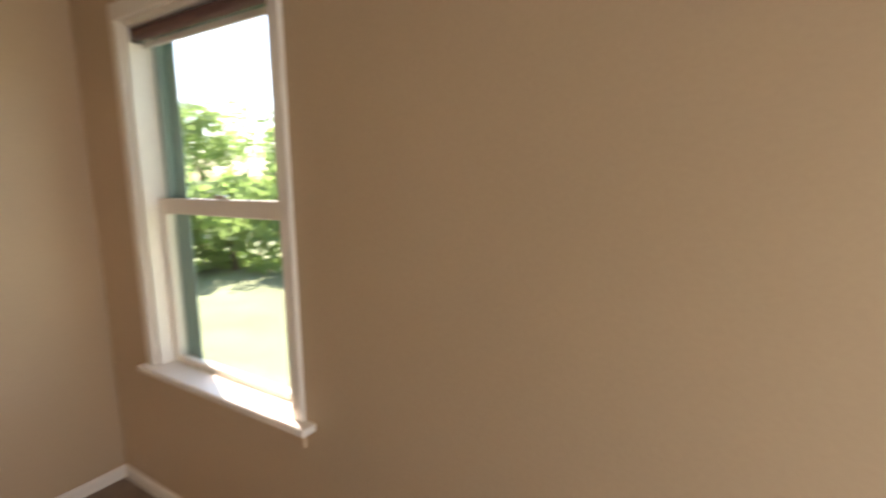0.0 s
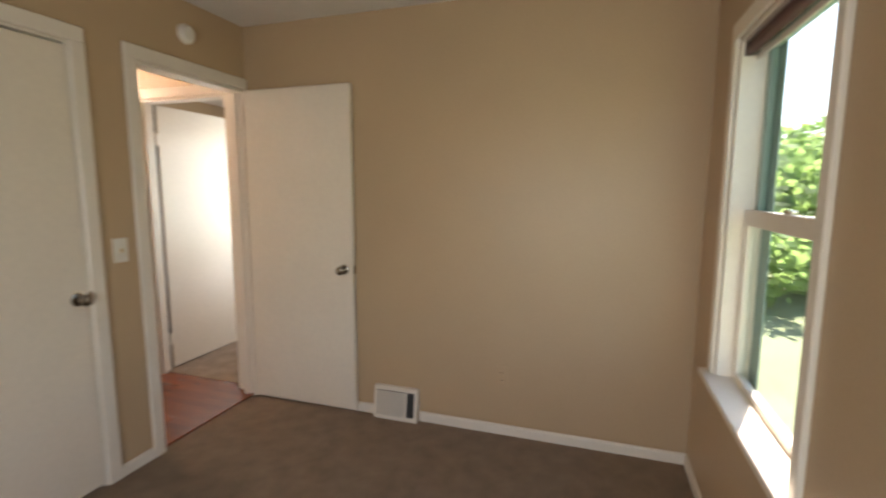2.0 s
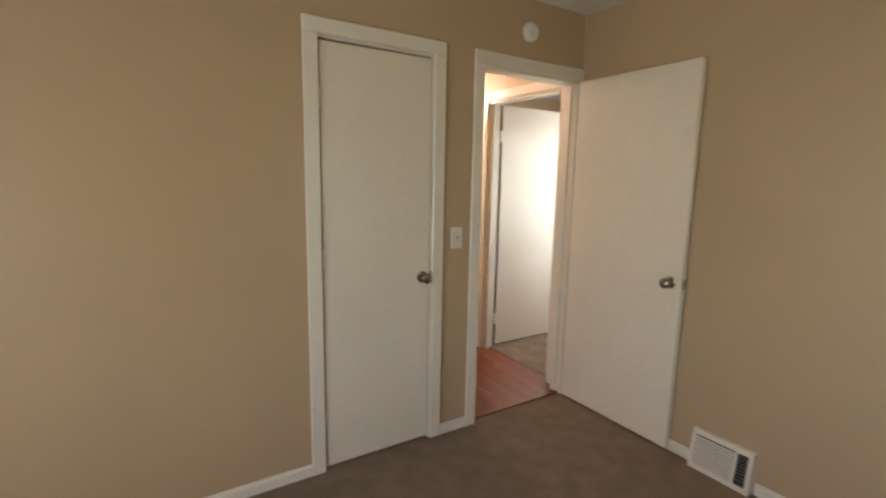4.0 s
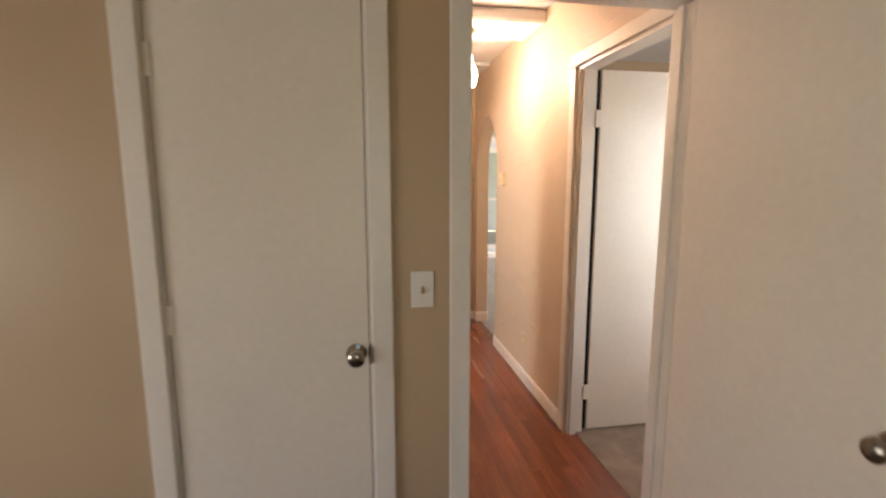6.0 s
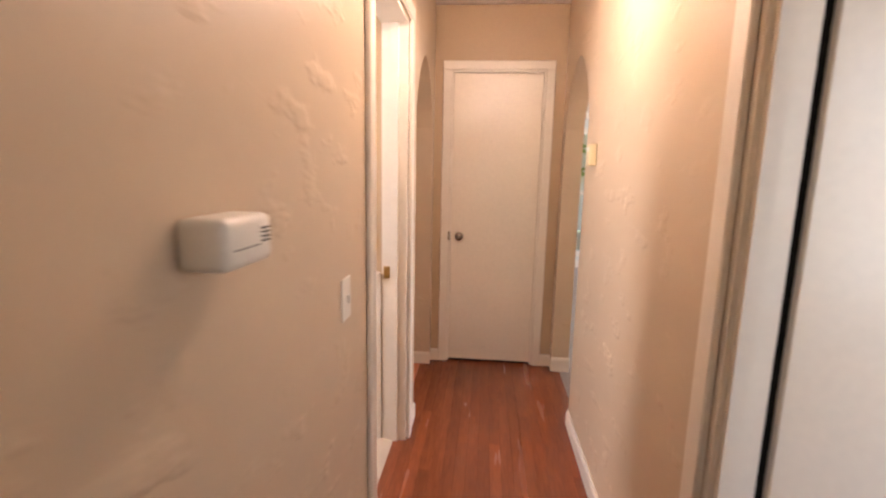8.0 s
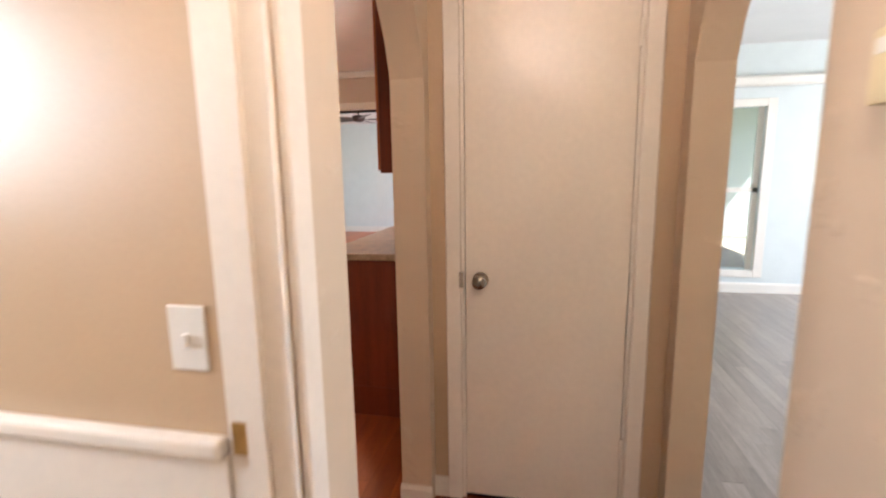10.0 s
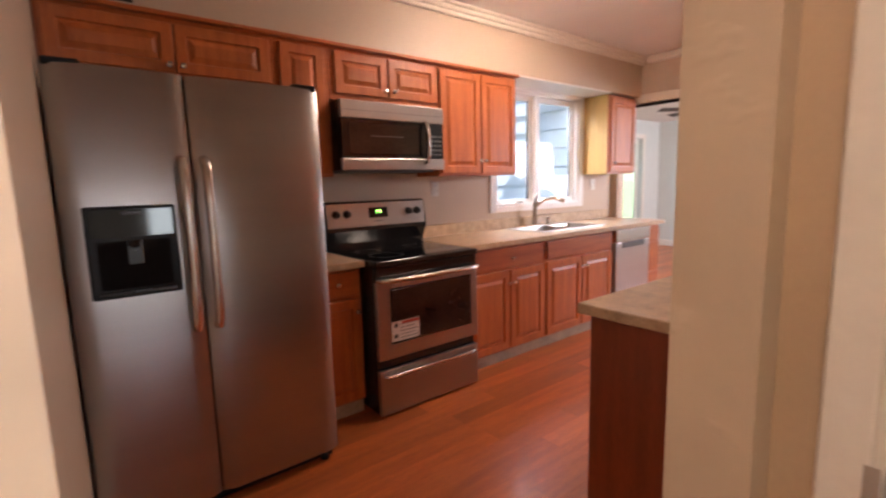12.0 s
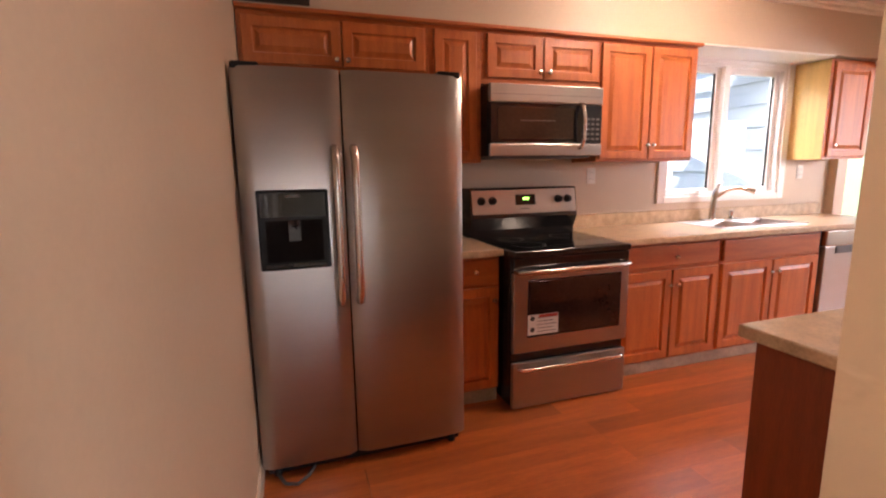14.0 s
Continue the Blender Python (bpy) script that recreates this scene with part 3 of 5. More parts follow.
for y0, y1, z0, z1 in ((-2.56, -2.5, 0.75, 1.51), (-1.0, -0.94, 0.75, 1.51), (-2.5, -1.0, 1.45, 1.51), (-2.56, -0.94, 0.69, 0.75), (-1.78, -1.72, 0.75, 1.45)):
    part("casing", boxed(-3.5, -3.482, y0, y1, z0, z1, bev=0.004), WHITE, w)
pane(w, boxed(-3.55, -3.544, -2.5, -1.0, 0.75, 1.45))

# kitchen window: two casements
w = thing("window_3", KX, 5.98, 1.1, "white two-light casement window over the kitchen sink", "window", kind="structure")
y0, y1, z0, z1 = 5.395, 6.615, 1.125, 2.15
for a, b, c, e in ((y0 - 0.065, y0, z0 - 0.05, 2.178), (y1, y1 + 0.07, z0 - 0.05, 2.178), (y0, y1, z1, 2.178), (y0, y1, z0 - 0.05, z0)):
    part("casing", boxed(KX, KX + 0.016, a, b, c, e, bev=0.003), WHITE2, w)
for a, b, c, e in ((y0, y0 + 0.03, z0, z1), (y1 - 0.03, y1, z0, z1), (y0 + 0.03, y1 - 0.03, z0, z0 + 0.02), (y0 + 0.03, y1 - 0.03, z1 - 0.02, z1), (5.945, 6.0, z0 + 0.02, z1 - 0.02)):
    part("frame", boxed(KX - 0.11, KX - 0.001, a, b, c, e), WHITE2, w)
for a, b in ((y0 + 0.03, 5.945), (6.0, y1 - 0.03)):
    c, e = z0 + 0.02, z1 - 0.02
    s = part("sash", boxed(KX - 0.085, KX - 0.04, a, a + 0.045, c, e, bev=0.003), WHITE2, w)
    part("stile", boxed(KX - 0.085, KX - 0.04, b - 0.045, b, c, e, bev=0.003), WHITE2, s)
    part("rail", boxed(KX - 0.085, KX - 0.04, a + 0.045, b - 0.045, c, c + 0.035, bev=0.003), WHITE2, s)
    part("rail", boxed(KX - 0.085, KX - 0.04, a + 0.045, b - 0.045, e - 0.045, e, bev=0.003), WHITE2, s)
    part("gasket", boxed(KX - 0.066, KX - 0.055, b - 0.058, b - 0.045, c + 0.035, e - 0.045), BLACKP, s, "dark glazing gasket")
    pane(s, boxed(KX - 0.064, KX - 0.058, a + 0.045, b - 0.058, c + 0.035, e - 0.045))
    part("crank", tube(bmesh.new(), [(KX - 0.03, (a + b) / 2 - 0.05, z0 + 0.03), (KX - 0.005, (a + b) / 2 - 0.02, z0 + 0.035), (KX + 0.005, (a + b) / 2 + 0.07, z0 + 0.028)], 0.008, 8), CHROME, w, "metal casement crank", smooth=True)
part("latch", boxed(KX - 0.04, KX - 0.02, 5.95, 5.995, 1.595, 1.685, bev=0.005), CHROME, w, "metal casement latch")

w = thing("window_4", 1.75, 6.98, 0.25, "tall white living room window", "window", kind="structure")
for a, b, c, e in ((1.17, 1.25, 0.17, 2.03), (2.22, 2.31, 0.17, 2.03), (1.25, 2.22, 1.95, 2.03), (1.25, 2.22, 0.17, 0.25)):
    part("casing", boxed(a, b, 6.96, 6.98, c, e, bev=0.004), WHITE, w)
part("mullion", boxed(1.25, 2.22, 7.02, 7.05, 1.08, 1.13), WHITE, w)
part("stile", boxed(2.17, 2.22, 7.02, 7.06, 0.25, 1.95), WHITE, w)
pane(w, boxed(1.25, 2.17, 7.035, 7.04, 0.25, 1.95))
# unseen window, added for brightness in the living room
w = thing("window_5", 4.5, 4.6, 0.6, "wide white unseen window added to brighten the living room", "window", kind="structure")
for a, b, c, e in ((3.32, 3.4, 0.52, 2.18), (5.8, 5.88, 0.52, 2.18), (3.4, 5.8, 2.1, 2.18), (3.4, 5.8, 0.52, 0.6), (4.57, 4.63, 0.6, 2.1)):
    part("casing", boxed(4.482, 4.5, a, b, c, e, bev=0.004), WHITE, w)
pane(w, boxed(4.55, 4.556, 3.4, 5.8, 0.6, 2.1))
w = thing("window_6", 1.7, 0.10, 0.85, "white second bedroom window", "window", kind="structure")
for a, b, c, e in ((1.03, 1.1, 0.78, 2.02), (2.3, 2.37, 0.78, 2.02), (1.1, 2.3, 1.95, 2.02), (1.1, 2.3, 0.78, 0.85)):
    part("casing", boxed(a, b, 0.10, 0.118, c, e, bev=0.004), WHITE, w)
pane(w, boxed(1.1, 2.3, 0.05, 0.056, 0.85, 1.95))
w = thing("window_7", -2.3, 1.5, 1.4, "small white bathroom window", "window", kind="structure")
for a, b, c, e in ((1.14, 1.2, 1.34, 2.06), (1.8, 1.86, 1.34, 2.06), (1.2, 1.8, 2.0, 2.06), (1.2, 1.8, 1.34, 1.4)):
    part("casing", boxed(-2.3, -2.282, a, b, c, e, bev=0.004), WHITE, w)
pane(w, boxed(-2.36, -2.354, 1.2, 1.8, 1.4, 2.0))

d = thing("door_6", -4.95, 10.0, 0, "white framed sliding glass sunroom door", "door", kind="structure")
for a, b, c, e in ((8.82, 8.9, 0, 2.18), (11.1, 11.18, 0, 2.18), (8.9, 11.1, 2.1, 2.18)):
    part("casing", boxed(-4.95, -4.93, a, b, c, e, bev=0.004), WHITE, d)
for k, (a, b) in enumerate(((8.9, 10.03), (9.97, 11.1))):
    x = -5.0 - 0.035 * k
    s = part("sash", boxed(x - 0.03, x, a, a + 0.07, 0.05, 2.1, bev=0.004), WHITE, d)
    part("stile", boxed(x - 0.03, x, b - 0.07, b, 0.05, 2.1, bev=0.004), WHITE, s)
    part("rail", boxed(x - 0.03, x, a + 0.07, b - 0.07, 0.05, 0.16, bev=0.004), WHITE, s)
    part("rail", boxed(x - 0.03, x, a + 0.07, b - 0.07, 2.03, 2.1, bev=0.004), WHITE, s)
    pane(s, boxed(x - 0.018, x - 0.012, a + 0.07, b - 0.07, 0.16, 2.03), GLASSG)
solid("opening_trim", boxed(-3.13, -0.95, KN - 0.016, KN, 2.125, 2.21, bev=0.004), WHITE, "white trim over the sunroom opening", "trim", kind="structure")
c = thing("curtain_track", -2.1, KN, 2.11, "dark metal track under the opening head", "curtain rod")
part("track", boxed(-3.12, -1.0, KN + 0.02, KN + 0.05, 2.092, 2.122, bev=0.006), BLACKP, c)

# ---------------------------------------------------------------- bedroom things
def outlet(x, y, z, axis, out, label, category="wall outlet", name="wall_outlet", toggle=False, paint=PLASTICW):
    t = thing(name, x, y, z, label, category)

    def slab(u0, u1, v0, v1, d0, d1, bev=0.0):
        p, q = sorted((out * d0, out * d1))
        if axis == "y":
            return boxed(x + u0, x + u1, y + p, y + q, z + v0, z + v1, bev=bev)
        return boxed(x + p, x + q, y + u0, y + u1, z + v0, z + v1, bev=bev)
    part("cover_plate", slab(-0.036, 0.036, -0.058, 0.058, 0, 0.006, 0.002), paint, t)
    if toggle:
        part("toggle", slab(-0.005, 0.005, -0.012, 0.010, 0.006, 0.016, 0.002), BRASS if toggle == "dark" else PLASTICW, t, "small switch toggle")
    else:
        for v in (-0.022, 0.022):
            s = part("socket", slab(-0.017, 0.017, v - 0.014, v + 0.014, 0.006, 0.008, 0.003), paint, t)
            for u in (-0.006, 0.006):
                part("slot", slab(u - 0.0012, u + 0.0012, v - 0.004, v + 0.005, 0.008, 0.0086), INK, s)
    return t


outlet(-0.536, 0.0, 1.122, "y", -1, "white light switch beside the bedroom door", "light switch", "light_switch", "dark")
outlet(0.38, -1.70, 0.35, "x", -1, "outlet painted over in wall beige, low on the wall", paint=WALL)
outlet(HX0, 1.19, 1.03, "x", 1, "white light switch on the plaster hall wall", "light switch", "light_switch", "white")
outlet(KX, 4.728, 1.302, "x", 1, "white outlet above the kitchen counter")
outlet(KX, 6.879, 1.297, "x", 1, "white outlet beside the kitchen window")
outlet(-0.64, 2.19, 1.06, "y", -1, "white light switch on the bathroom wall", "light switch", "light_switch", "white")

t = thing("smoke_alarm", -0.07, 0.0, 2.255, "round white smoke alarm above the bedroom door", "smoke alarm")
part("base", lathe(bmesh.new(), [(0.052, 0), (0.052, -0.012), (0.05, -0.014)], (-0.07, 0, 2.255), "y", 28), PLASTICW, t, smooth=True)
part("cover", lathe(bmesh.new(), [(0.046, -0.0135), (0.046, -0.024), (0.038, -0.034), (0.012, -0.038)], (-0.07, 0, 2.255), "y", 28), PLASTICW, t, smooth=True)

t = thing("wall_register", 0.38, -1.04, 0.0, "white metal baseboard heating register with louvres", "heating vent")
ry0, ry1, rz1 = -1.19, -0.905, 0.20
bm = bmesh.new()
prof = [(0.0, 0.0), (-0.055, 0.0), (-0.055, 0.02), (-0.03, rz1 - 0.008), (-0.02, rz1), (0.0, rz1)]
ends = [[bm.verts.new((0.379 + px, yy, pz + 0.001)) for px, pz in prof] for yy in (ry0, ry1)]
for i in range(6):
    bm.faces.new((ends[0][i], ends[0][(i + 1) % 6], ends[1][(i + 1) % 6], ends[1][i]))
bm.faces.new(ends[0])
bm.faces.new(ends[1][::-1])
part("housing", bm, WHITE, t)


def on_register(y0, y1, z0, z1, d0, d1):
    """A slab lying on the register's sloping front."""
    bm = bmesh.new()
    vs = []
    for yy in (y0, y1):
        for zz in (z0, z1):
            xf = 0.379 - 0.055 + 0.025 * (zz - 0.02) / (rz1 - 0.028)
            for dd in (d0, d1):
                vs.append(bm.verts.new((xf - dd, yy, zz)))
    for f in ((0, 1, 3, 2), (4, 6, 7, 5), (0, 4, 5, 1), (2, 3, 7, 6), (0, 2, 6, 4), (1, 5, 7, 3)):
        bm.faces.new([vs[i] for i in f])
    return bm


part("grille_recess", on_register(-1.172, -0.925, 0.03, 0.178, 0.0, 0.0015), BLACKP, t, "dark louvre recess")
for i in range(11):
    part("louvre", on_register(-1.115, -0.927, 0.034 + i * 0.013, 0.042 + i * 0.013, 0.001, 0.005), WHITE, t)
for i in range(9):
    part("damper_tooth", on_register(-1.17, -1.125, 0.036 + i * 0.016, 0.042 + i * 0.016, 0.001, 0.004), GREYSIDE, t)
part("divider", on_register(-1.125, -1.113, 0.03, 0.178, 0.0, 0.006), WHITE, t)

# ---------------------------------------------------------------- hall things
t = thing("wall_alarm", HX0, 0.59, 1.245, "white plastic gas alarm box on the hall wall", "alarm")
part("body", boxed(HX0, HX0 + 0.066, 0.515, 0.64, 1.246, 1.314, bev=0.012, seg=3), PLASTICW, t, smooth=True)
for i in range(4):
    part("vent_slot", boxed(HX0 + 0.0655, HX0 + 0.0672, 0.606, 0.628, 1.275 + i * 0.006, 1.2775 + i * 0.006), INK, t)
part("seam", boxed(HX0 + 0.0650, HX0 + 0.0666, 0.535, 0.60, 1.272, 1.2735), INK, t)

t = thing("thermostat", HX1, 2.25, 1.46, "small ivory thermostat on the hall wall", "thermostat")
part("body", boxed(HX1 - 0.034, HX1, 2.21, 2.29, 1.415, 1.515, bev=0.006, seg=2), PLASTICI, t)
part("dial_window", boxed(HX1 - 0.0365, HX1 - 0.0335, 2.225, 2.275, 1.48, 1.50), PLASTICW, t)

LX, LY = -0.045, 1.626
t = thing("pendant_lamp", LX, LY, 2.398, "lit fluted glass pendant lamp on three brass chains", "pendant lamp")
part("canopy", lathe(bmesh.new(), [(0.062, 2.398), (0.06, 2.386), (0.03, 2.372), (0.012, 2.366)], (LX, LY, 0), "z", 24), BRASS, t, smooth=True)
prof = [(0.03, 2.245), (0.046, 2.238), (0.041, 2.21), (0.052, 2.188), (0.068, 2.155), (0.074, 2.118), (0.068, 2.085), (0.055, 2.057), (0.04, 2.048)]
part("glass_shade", lathe(bmesh.new(), prof, (LX, LY, 0), "z", 48, 0.05, 12), GLOBE, t, "glowing fluted glass shade", smooth=True)
part("finial", lathe(bmesh.new(), [(0.048, 2.049), (0.046, 2.036), (0.024, 2.022), (0.016, 2.008), (0.010, 1.995), (0.003, 1.98)], (LX, LY, 0), "z", 20), BRASS, t, "turned brass bottom cap", smooth=True)
for k in range(3):
    a = 2 * math.pi * k / 3 + 0.5
    c, s = math.cos(a), math.sin(a)
    ch = part("chain", tube(bmesh.new(), [(LX + 0.045 * c, LY + 0.045 * s, 2.385), (LX + 0.05 * c, LY + 0.05 * s, 2.31), (LX + 0.046 * c, LY + 0.046 * s, 2.236)], 0.0022, 6), BRASS, t, "thin brass chain")
    for i in range(8):
        z = 2.25 + i * 0.017
        part("link", lathe(bmesh.new(), [(0.002, -0.006), (0.0042, -0.003), (0.0042, 0.003), (0.002, 0.006)], (LX + 0.048 * c, LY + 0.048 * s, z), "z", 6), BRASS, ch)

# bathroom wainscot
t = thing("wainscot", -1.4, 2.19, 0, "white bathroom wainscot with a moulded cap", "wainscot", kind="structure")
part("panel", boxed(-2.3, -0.58, 2.176, 2.19, 0, 0.85), WHITE, t)
part("cap", boxed(-2.3, -0.58, 2.158, 2.19, 0.85, 0.885, bev=0.008, seg=2), WHITE, t)

# ---------------------------------------------------------------- kitchen
def panel_door(bm, x, y0, y1, z0, z1, frame_w=0.052, out=1):
    """A raised-panel door front facing +x (out=1): flat frame, sunk groove, raised field."""
    t = 0.02
    def ring(m, d):
        return [bm.verts.new((x + d * out, yy, zz)) for yy, zz in ((y0 + m, z0 + m), (y1 - m, z0 + m), (y1 - m, z1 - m), (y0 + m, z1 - m))]
    levels = [(0, 0), (0, t - 0.004), (0.004, t), (frame_w, t), (frame_w + 0.005, t - 0.012), (frame_w + 0.013, t - 0.012), (frame_w + 0.036, t - 0.001)]
    rings = [ring(m, d) for m, d in levels]
    bm.faces.new(rings[0])
    for a, b in zip(rings, rings[1:]):
        for i in range(4):
            bm.faces.new((a[i], a[(i + 1) % 4], b[(i + 1) % 4], b[i]))
    bm.faces.new(rings[-1])
    return bm


def cab_knob(parent, x, y, z, out=1):
    prof = [(0.006, 0), (0.006, 0.012), (0.013, 0.016), (0.0155, 0.022), (0.012, 0.028), (0.004, 0.03)]
    part("knob", lathe(bmesh.new(), [(r, h * out) for r, h in prof], (x, y, z), "x", 14), CHROME, parent, "small round nickel knob", smooth=True)


def cabinet(name, label, y0, y1, z0, z1, xback, xfront, fronts, side_mat=CAB, toe=False, group=""):
    """A cabinet facing +x. fronts: (kind, y0, y1, z0, z1, knob_y, knob_z)."""
    t = thing(name, (xback + xfront) / 2, (y0 + y1) / 2, 0 if toe else z0, label, "kitchen cabinet", group)
    part("body", boxed(xback, xfront - 0.022, y0, y1, z0, z1, bev=0.002), side_mat, t)
    part("face_frame", boxed(xfront - 0.0215, xfront - 0.019, y0 + 0.001, y1 - 0.001, z0 + 0.001, z1 - 0.001), CABH, t)
    if toe:
        part("toe_kick", boxed(xback, xfront - 0.045, y0, y1, 0.0, z0), TOE, t, "pale unfinished toe-kick board")
    for kind, a, b, c, e, ky, kz in fronts:
        if kind == "door":
            d = part("door", panel_door(bmesh.new(), xfront - 0.019, a, b, c, e), CAB, t)
        else:
            d = part("drawer_front", boxed(xfront - 0.019, xfront + 0.001, a, b, c, e, bev=0.005, seg=2), CABH, t)
        if ky is not None:
            cab_knob(d, xfront + 0.001, ky, kz)
    return t


UX, UB, UT = -2.90, 1.40, 2.178
g = "wall cabinets over the counter"
cabinet("wall_cabinet", "short two-door maple cabinet above the refrigerator", 2.41, 3.405, 1.89, UT, KX, UX,
        [("door", 2.43, 2.922, 1.912, UT - 0.035, 2.897, 1.945), ("door", 2.93, 3.386, 1.912, UT - 0.035, 2.955, 1.945)], group=g)
cabinet("wall_cabinet", "narrow tall single-door maple cabinet", 3.406, 3.735, UB, UT, KX, UX,
        [("door", 3.442, 3.702, UB + 0.015, UT - 0.03, None, 0)], group=g)
cabinet("wall_cabinet", "short two-door maple cabinet above the microwave", 3.736, 4.558, 1.862, UT, KX, UX,
        [("door", 3.769, 4.138, 1.90, UT - 0.03, 4.112, 1.94), ("door", 4.148, 4.545, 1.90, UT - 0.03, 4.178, 1.94)], group=g)
cabinet("wall_cabinet", "tall two-door maple cabinet beside the sink window", 4.559, 5.36, UB, UT, KX, UX,
        [("door", 4.572, 4.96, UB + 0.015, UT - 0.03, 4.94, 1.508), ("door", 4.97, 5.346, UB + 0.015, UT - 0.03, 4.992, 1.508)], group=g)
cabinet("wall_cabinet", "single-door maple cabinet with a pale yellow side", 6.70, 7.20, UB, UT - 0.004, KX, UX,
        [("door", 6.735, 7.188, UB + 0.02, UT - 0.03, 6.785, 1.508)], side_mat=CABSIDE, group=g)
t = thing("cabinet_trim", -2.89, 3.9, UT, "thin dark maple strip along the cabinet tops", "trim")
part("strip", boxed(-2.918, -2.880, 2.41, 5.375, UT - 0.010, UT + 0.011, bev=0.003), CABH, t)

BX = -2.58
gb = "base cabinets under the counter"
cabinet("base_cabinet", "narrow maple base cabinet between refrigerator and range", 3.39, 3.708, 0.09, 0.885, KX, BX,
        [("drawer", 3.405, 3.695, 0.725, 0.868, 3.555, 0.80), ("door", 3.405, 3.695, 0.105, 0.705, 3.665, 0.63)], toe=True, group=gb)
cabinet("base_cabinet", "maple base cabinet with a drawer and two doors", 4.487, 5.337, 0.09, 0.885, KX, BX,
        [("drawer", 4.505, 5.315, 0.725, 0.868, 4.945, 0.787), ("door", 4.505, 4.93, 0.105, 0.70, 4.908, 0.602), ("door", 4.94, 5.325, 0.105, 0.70, 4.968, 0.602)], toe=True, group=gb)
cabinet("base_cabinet", "maple sink base cabinet with two doors", 5.338, 6.30, 0.09, 0.885, KX, BX,
        [("drawer", 5.36, 6.272, 0.725, 0.868, None, 0), ("door", 5.36, 5.82, 0.105, 0.705, 5.795, 0.617), ("door", 5.83, 6.28, 0.105, 0.705, 5.862, 0.617)], toe=True, group=gb)
cabinet("base_cabinet", "narrow maple drawer base at the counter end", 6.93, 7.15, 0.09, 0.885, KX, BX,
        [("drawer", 6.945, 7.135, 0.725, 0.868, None, 0), ("drawer", 6.945, 7.135, 0.42, 0.705, None, 0), ("drawer", 6.945, 7.135, 0.105, 0.405, None, 0)], toe=True, group=gb)

t = thing("dishwasher", -2.9, 6.615, 0, "stainless steel dishwasher under the counter", "dishwasher")
part("tub", boxed(KX + 0.02, -2.605, 6.305, 6.925, 0.10, 0.88), GREYSIDE, t)
part("door", boxed(-2.604, -2.565, 6.315, 6.915, 0.12, 0.76, bev=0.006, seg=2), STEEL, t)
part("control_panel", boxed(-2.604, -2.56, 6.315, 6.915, 0.765, 0.88, bev=0.006, seg=2), STEELV, t)
part("pocket_handle", boxed(-2.566, -2.557, 6.42, 6.81, 0.705, 0.762, bev=0.004), GREYSIDE, t, "dark recessed handle pocket")
part("kick_plate", boxed(-2.65, -2.635, 6.315, 6.915, 0.0, 0.10), BLACKP, t)

# worktops
CZ = 0.925
t = thing("worktop", -3.05, 5.7, 0.86, "mottled beige laminate worktop with a sink cut-out", "countertop")
SX0, SX1, SY0, SY1 = -3.06, -2.70, 5.46, 6.27
bm = bmesh.new()
for a, b, c, e in ((KX, -2.552, 4.487, SY0), (KX, -2.552, SY1, 7.16), (KX, SX0, SY0, SY1), (SX1, -2.552, SY0, SY1)):
    box(bm, a, b, c, e, 0.887, CZ)
bmesh.ops.remove_doubles(bm, verts=bm.verts, dist=1e-5)
part("slab", bm, COUNTER, t)
part("front_edge", boxed(-2.552, -2.538, 4.487, 7.16, 0.887, CZ, bev=0.005, seg=2), COUNTER, t)
part("backsplash", boxed(KX, KX + 0.02, 4.487, 7.16, CZ, CZ + 0.095, bev=0.004), COUNTER, t)
t = thing("worktop", -3.05, 3.47, 0.86, "short mottled beige worktop beside the refrigerator", "countertop")
part("slab", boxed(KX, -2.538, 3.385, 3.71, 0.887, CZ, bev=0.005, seg=2), COUNTER, t)
part("backsplash", boxed(KX, KX + 0.02, 3.385, 3.71, CZ, CZ + 0.095, bev=0.004), COUNTER, t)

# sink and tap
t = thing("kitchen_sink", -3.03, 5.89, CZ, "double-bowl stainless steel sink set in the worktop", "sink")
bm = bmesh.new()
for a, b, c, e in ((SX0 - 0.05, SX0 + 0.03, SY0 - 0.02, SY1 + 0.02), (SX1 - 0.02, SX1 + 0.02, SY0 - 0.02, SY1 + 0.02), (SX0 + 0.03, SX1 - 0.02, SY0 - 0.02, SY0 + 0.02), (SX0 + 0.03, SX1 - 0.02, SY1 - 0.02, SY1 + 0.02), (SX0 + 0.03, SX1 - 0.02, 5.865, 5.895)):
    box(bm, a, b, c, e, CZ + 0.001, CZ + 0.008)
part("rim", bm, SINKM, t)
for a, b in ((SY0 + 0.02, 5.865), (5.895, SY1 - 0.02)):
    bm = bmesh.new()
    x0, x1, zb = SX0 + 0.03, SX1 - 0.02, CZ - 0.17
    r0 = [bm.verts.new(p) for p in ((x0, a, CZ + 0.004), (x1, a, CZ + 0.004), (x1, b, CZ + 0.004), (x0, b, CZ + 0.004))]
    r1 = [bm.verts.new(p) for p in ((x0 + 0.02, a + 0.02, zb), (x1 - 0.02, a + 0.02, zb), (x1 - 0.02, b - 0.02, zb), (x0 + 0.02, b - 0.02, zb))]
    for i in range(4):
        bm.faces.new((r0[i], r0[(i + 1) % 4], r1[(i + 1) % 4], r1[i]))
    bm.faces.new(r1)
    bw = part("bowl", bm, SINKM, t)
    part("drain", lathe(bmesh.new(), [(0.045, zb + 0.001), (0.042, zb + 0.004), (0.01, zb + 0.002)], ((x0 + x1) / 2, (a + b) / 2, 0), "z", 18), CHROME, bw)
t = thing("kitchen_tap", -3.110, 5.82, CZ, "brushed nickel single-lever tap with a pull-out spout", "tap")
TY = 5.82
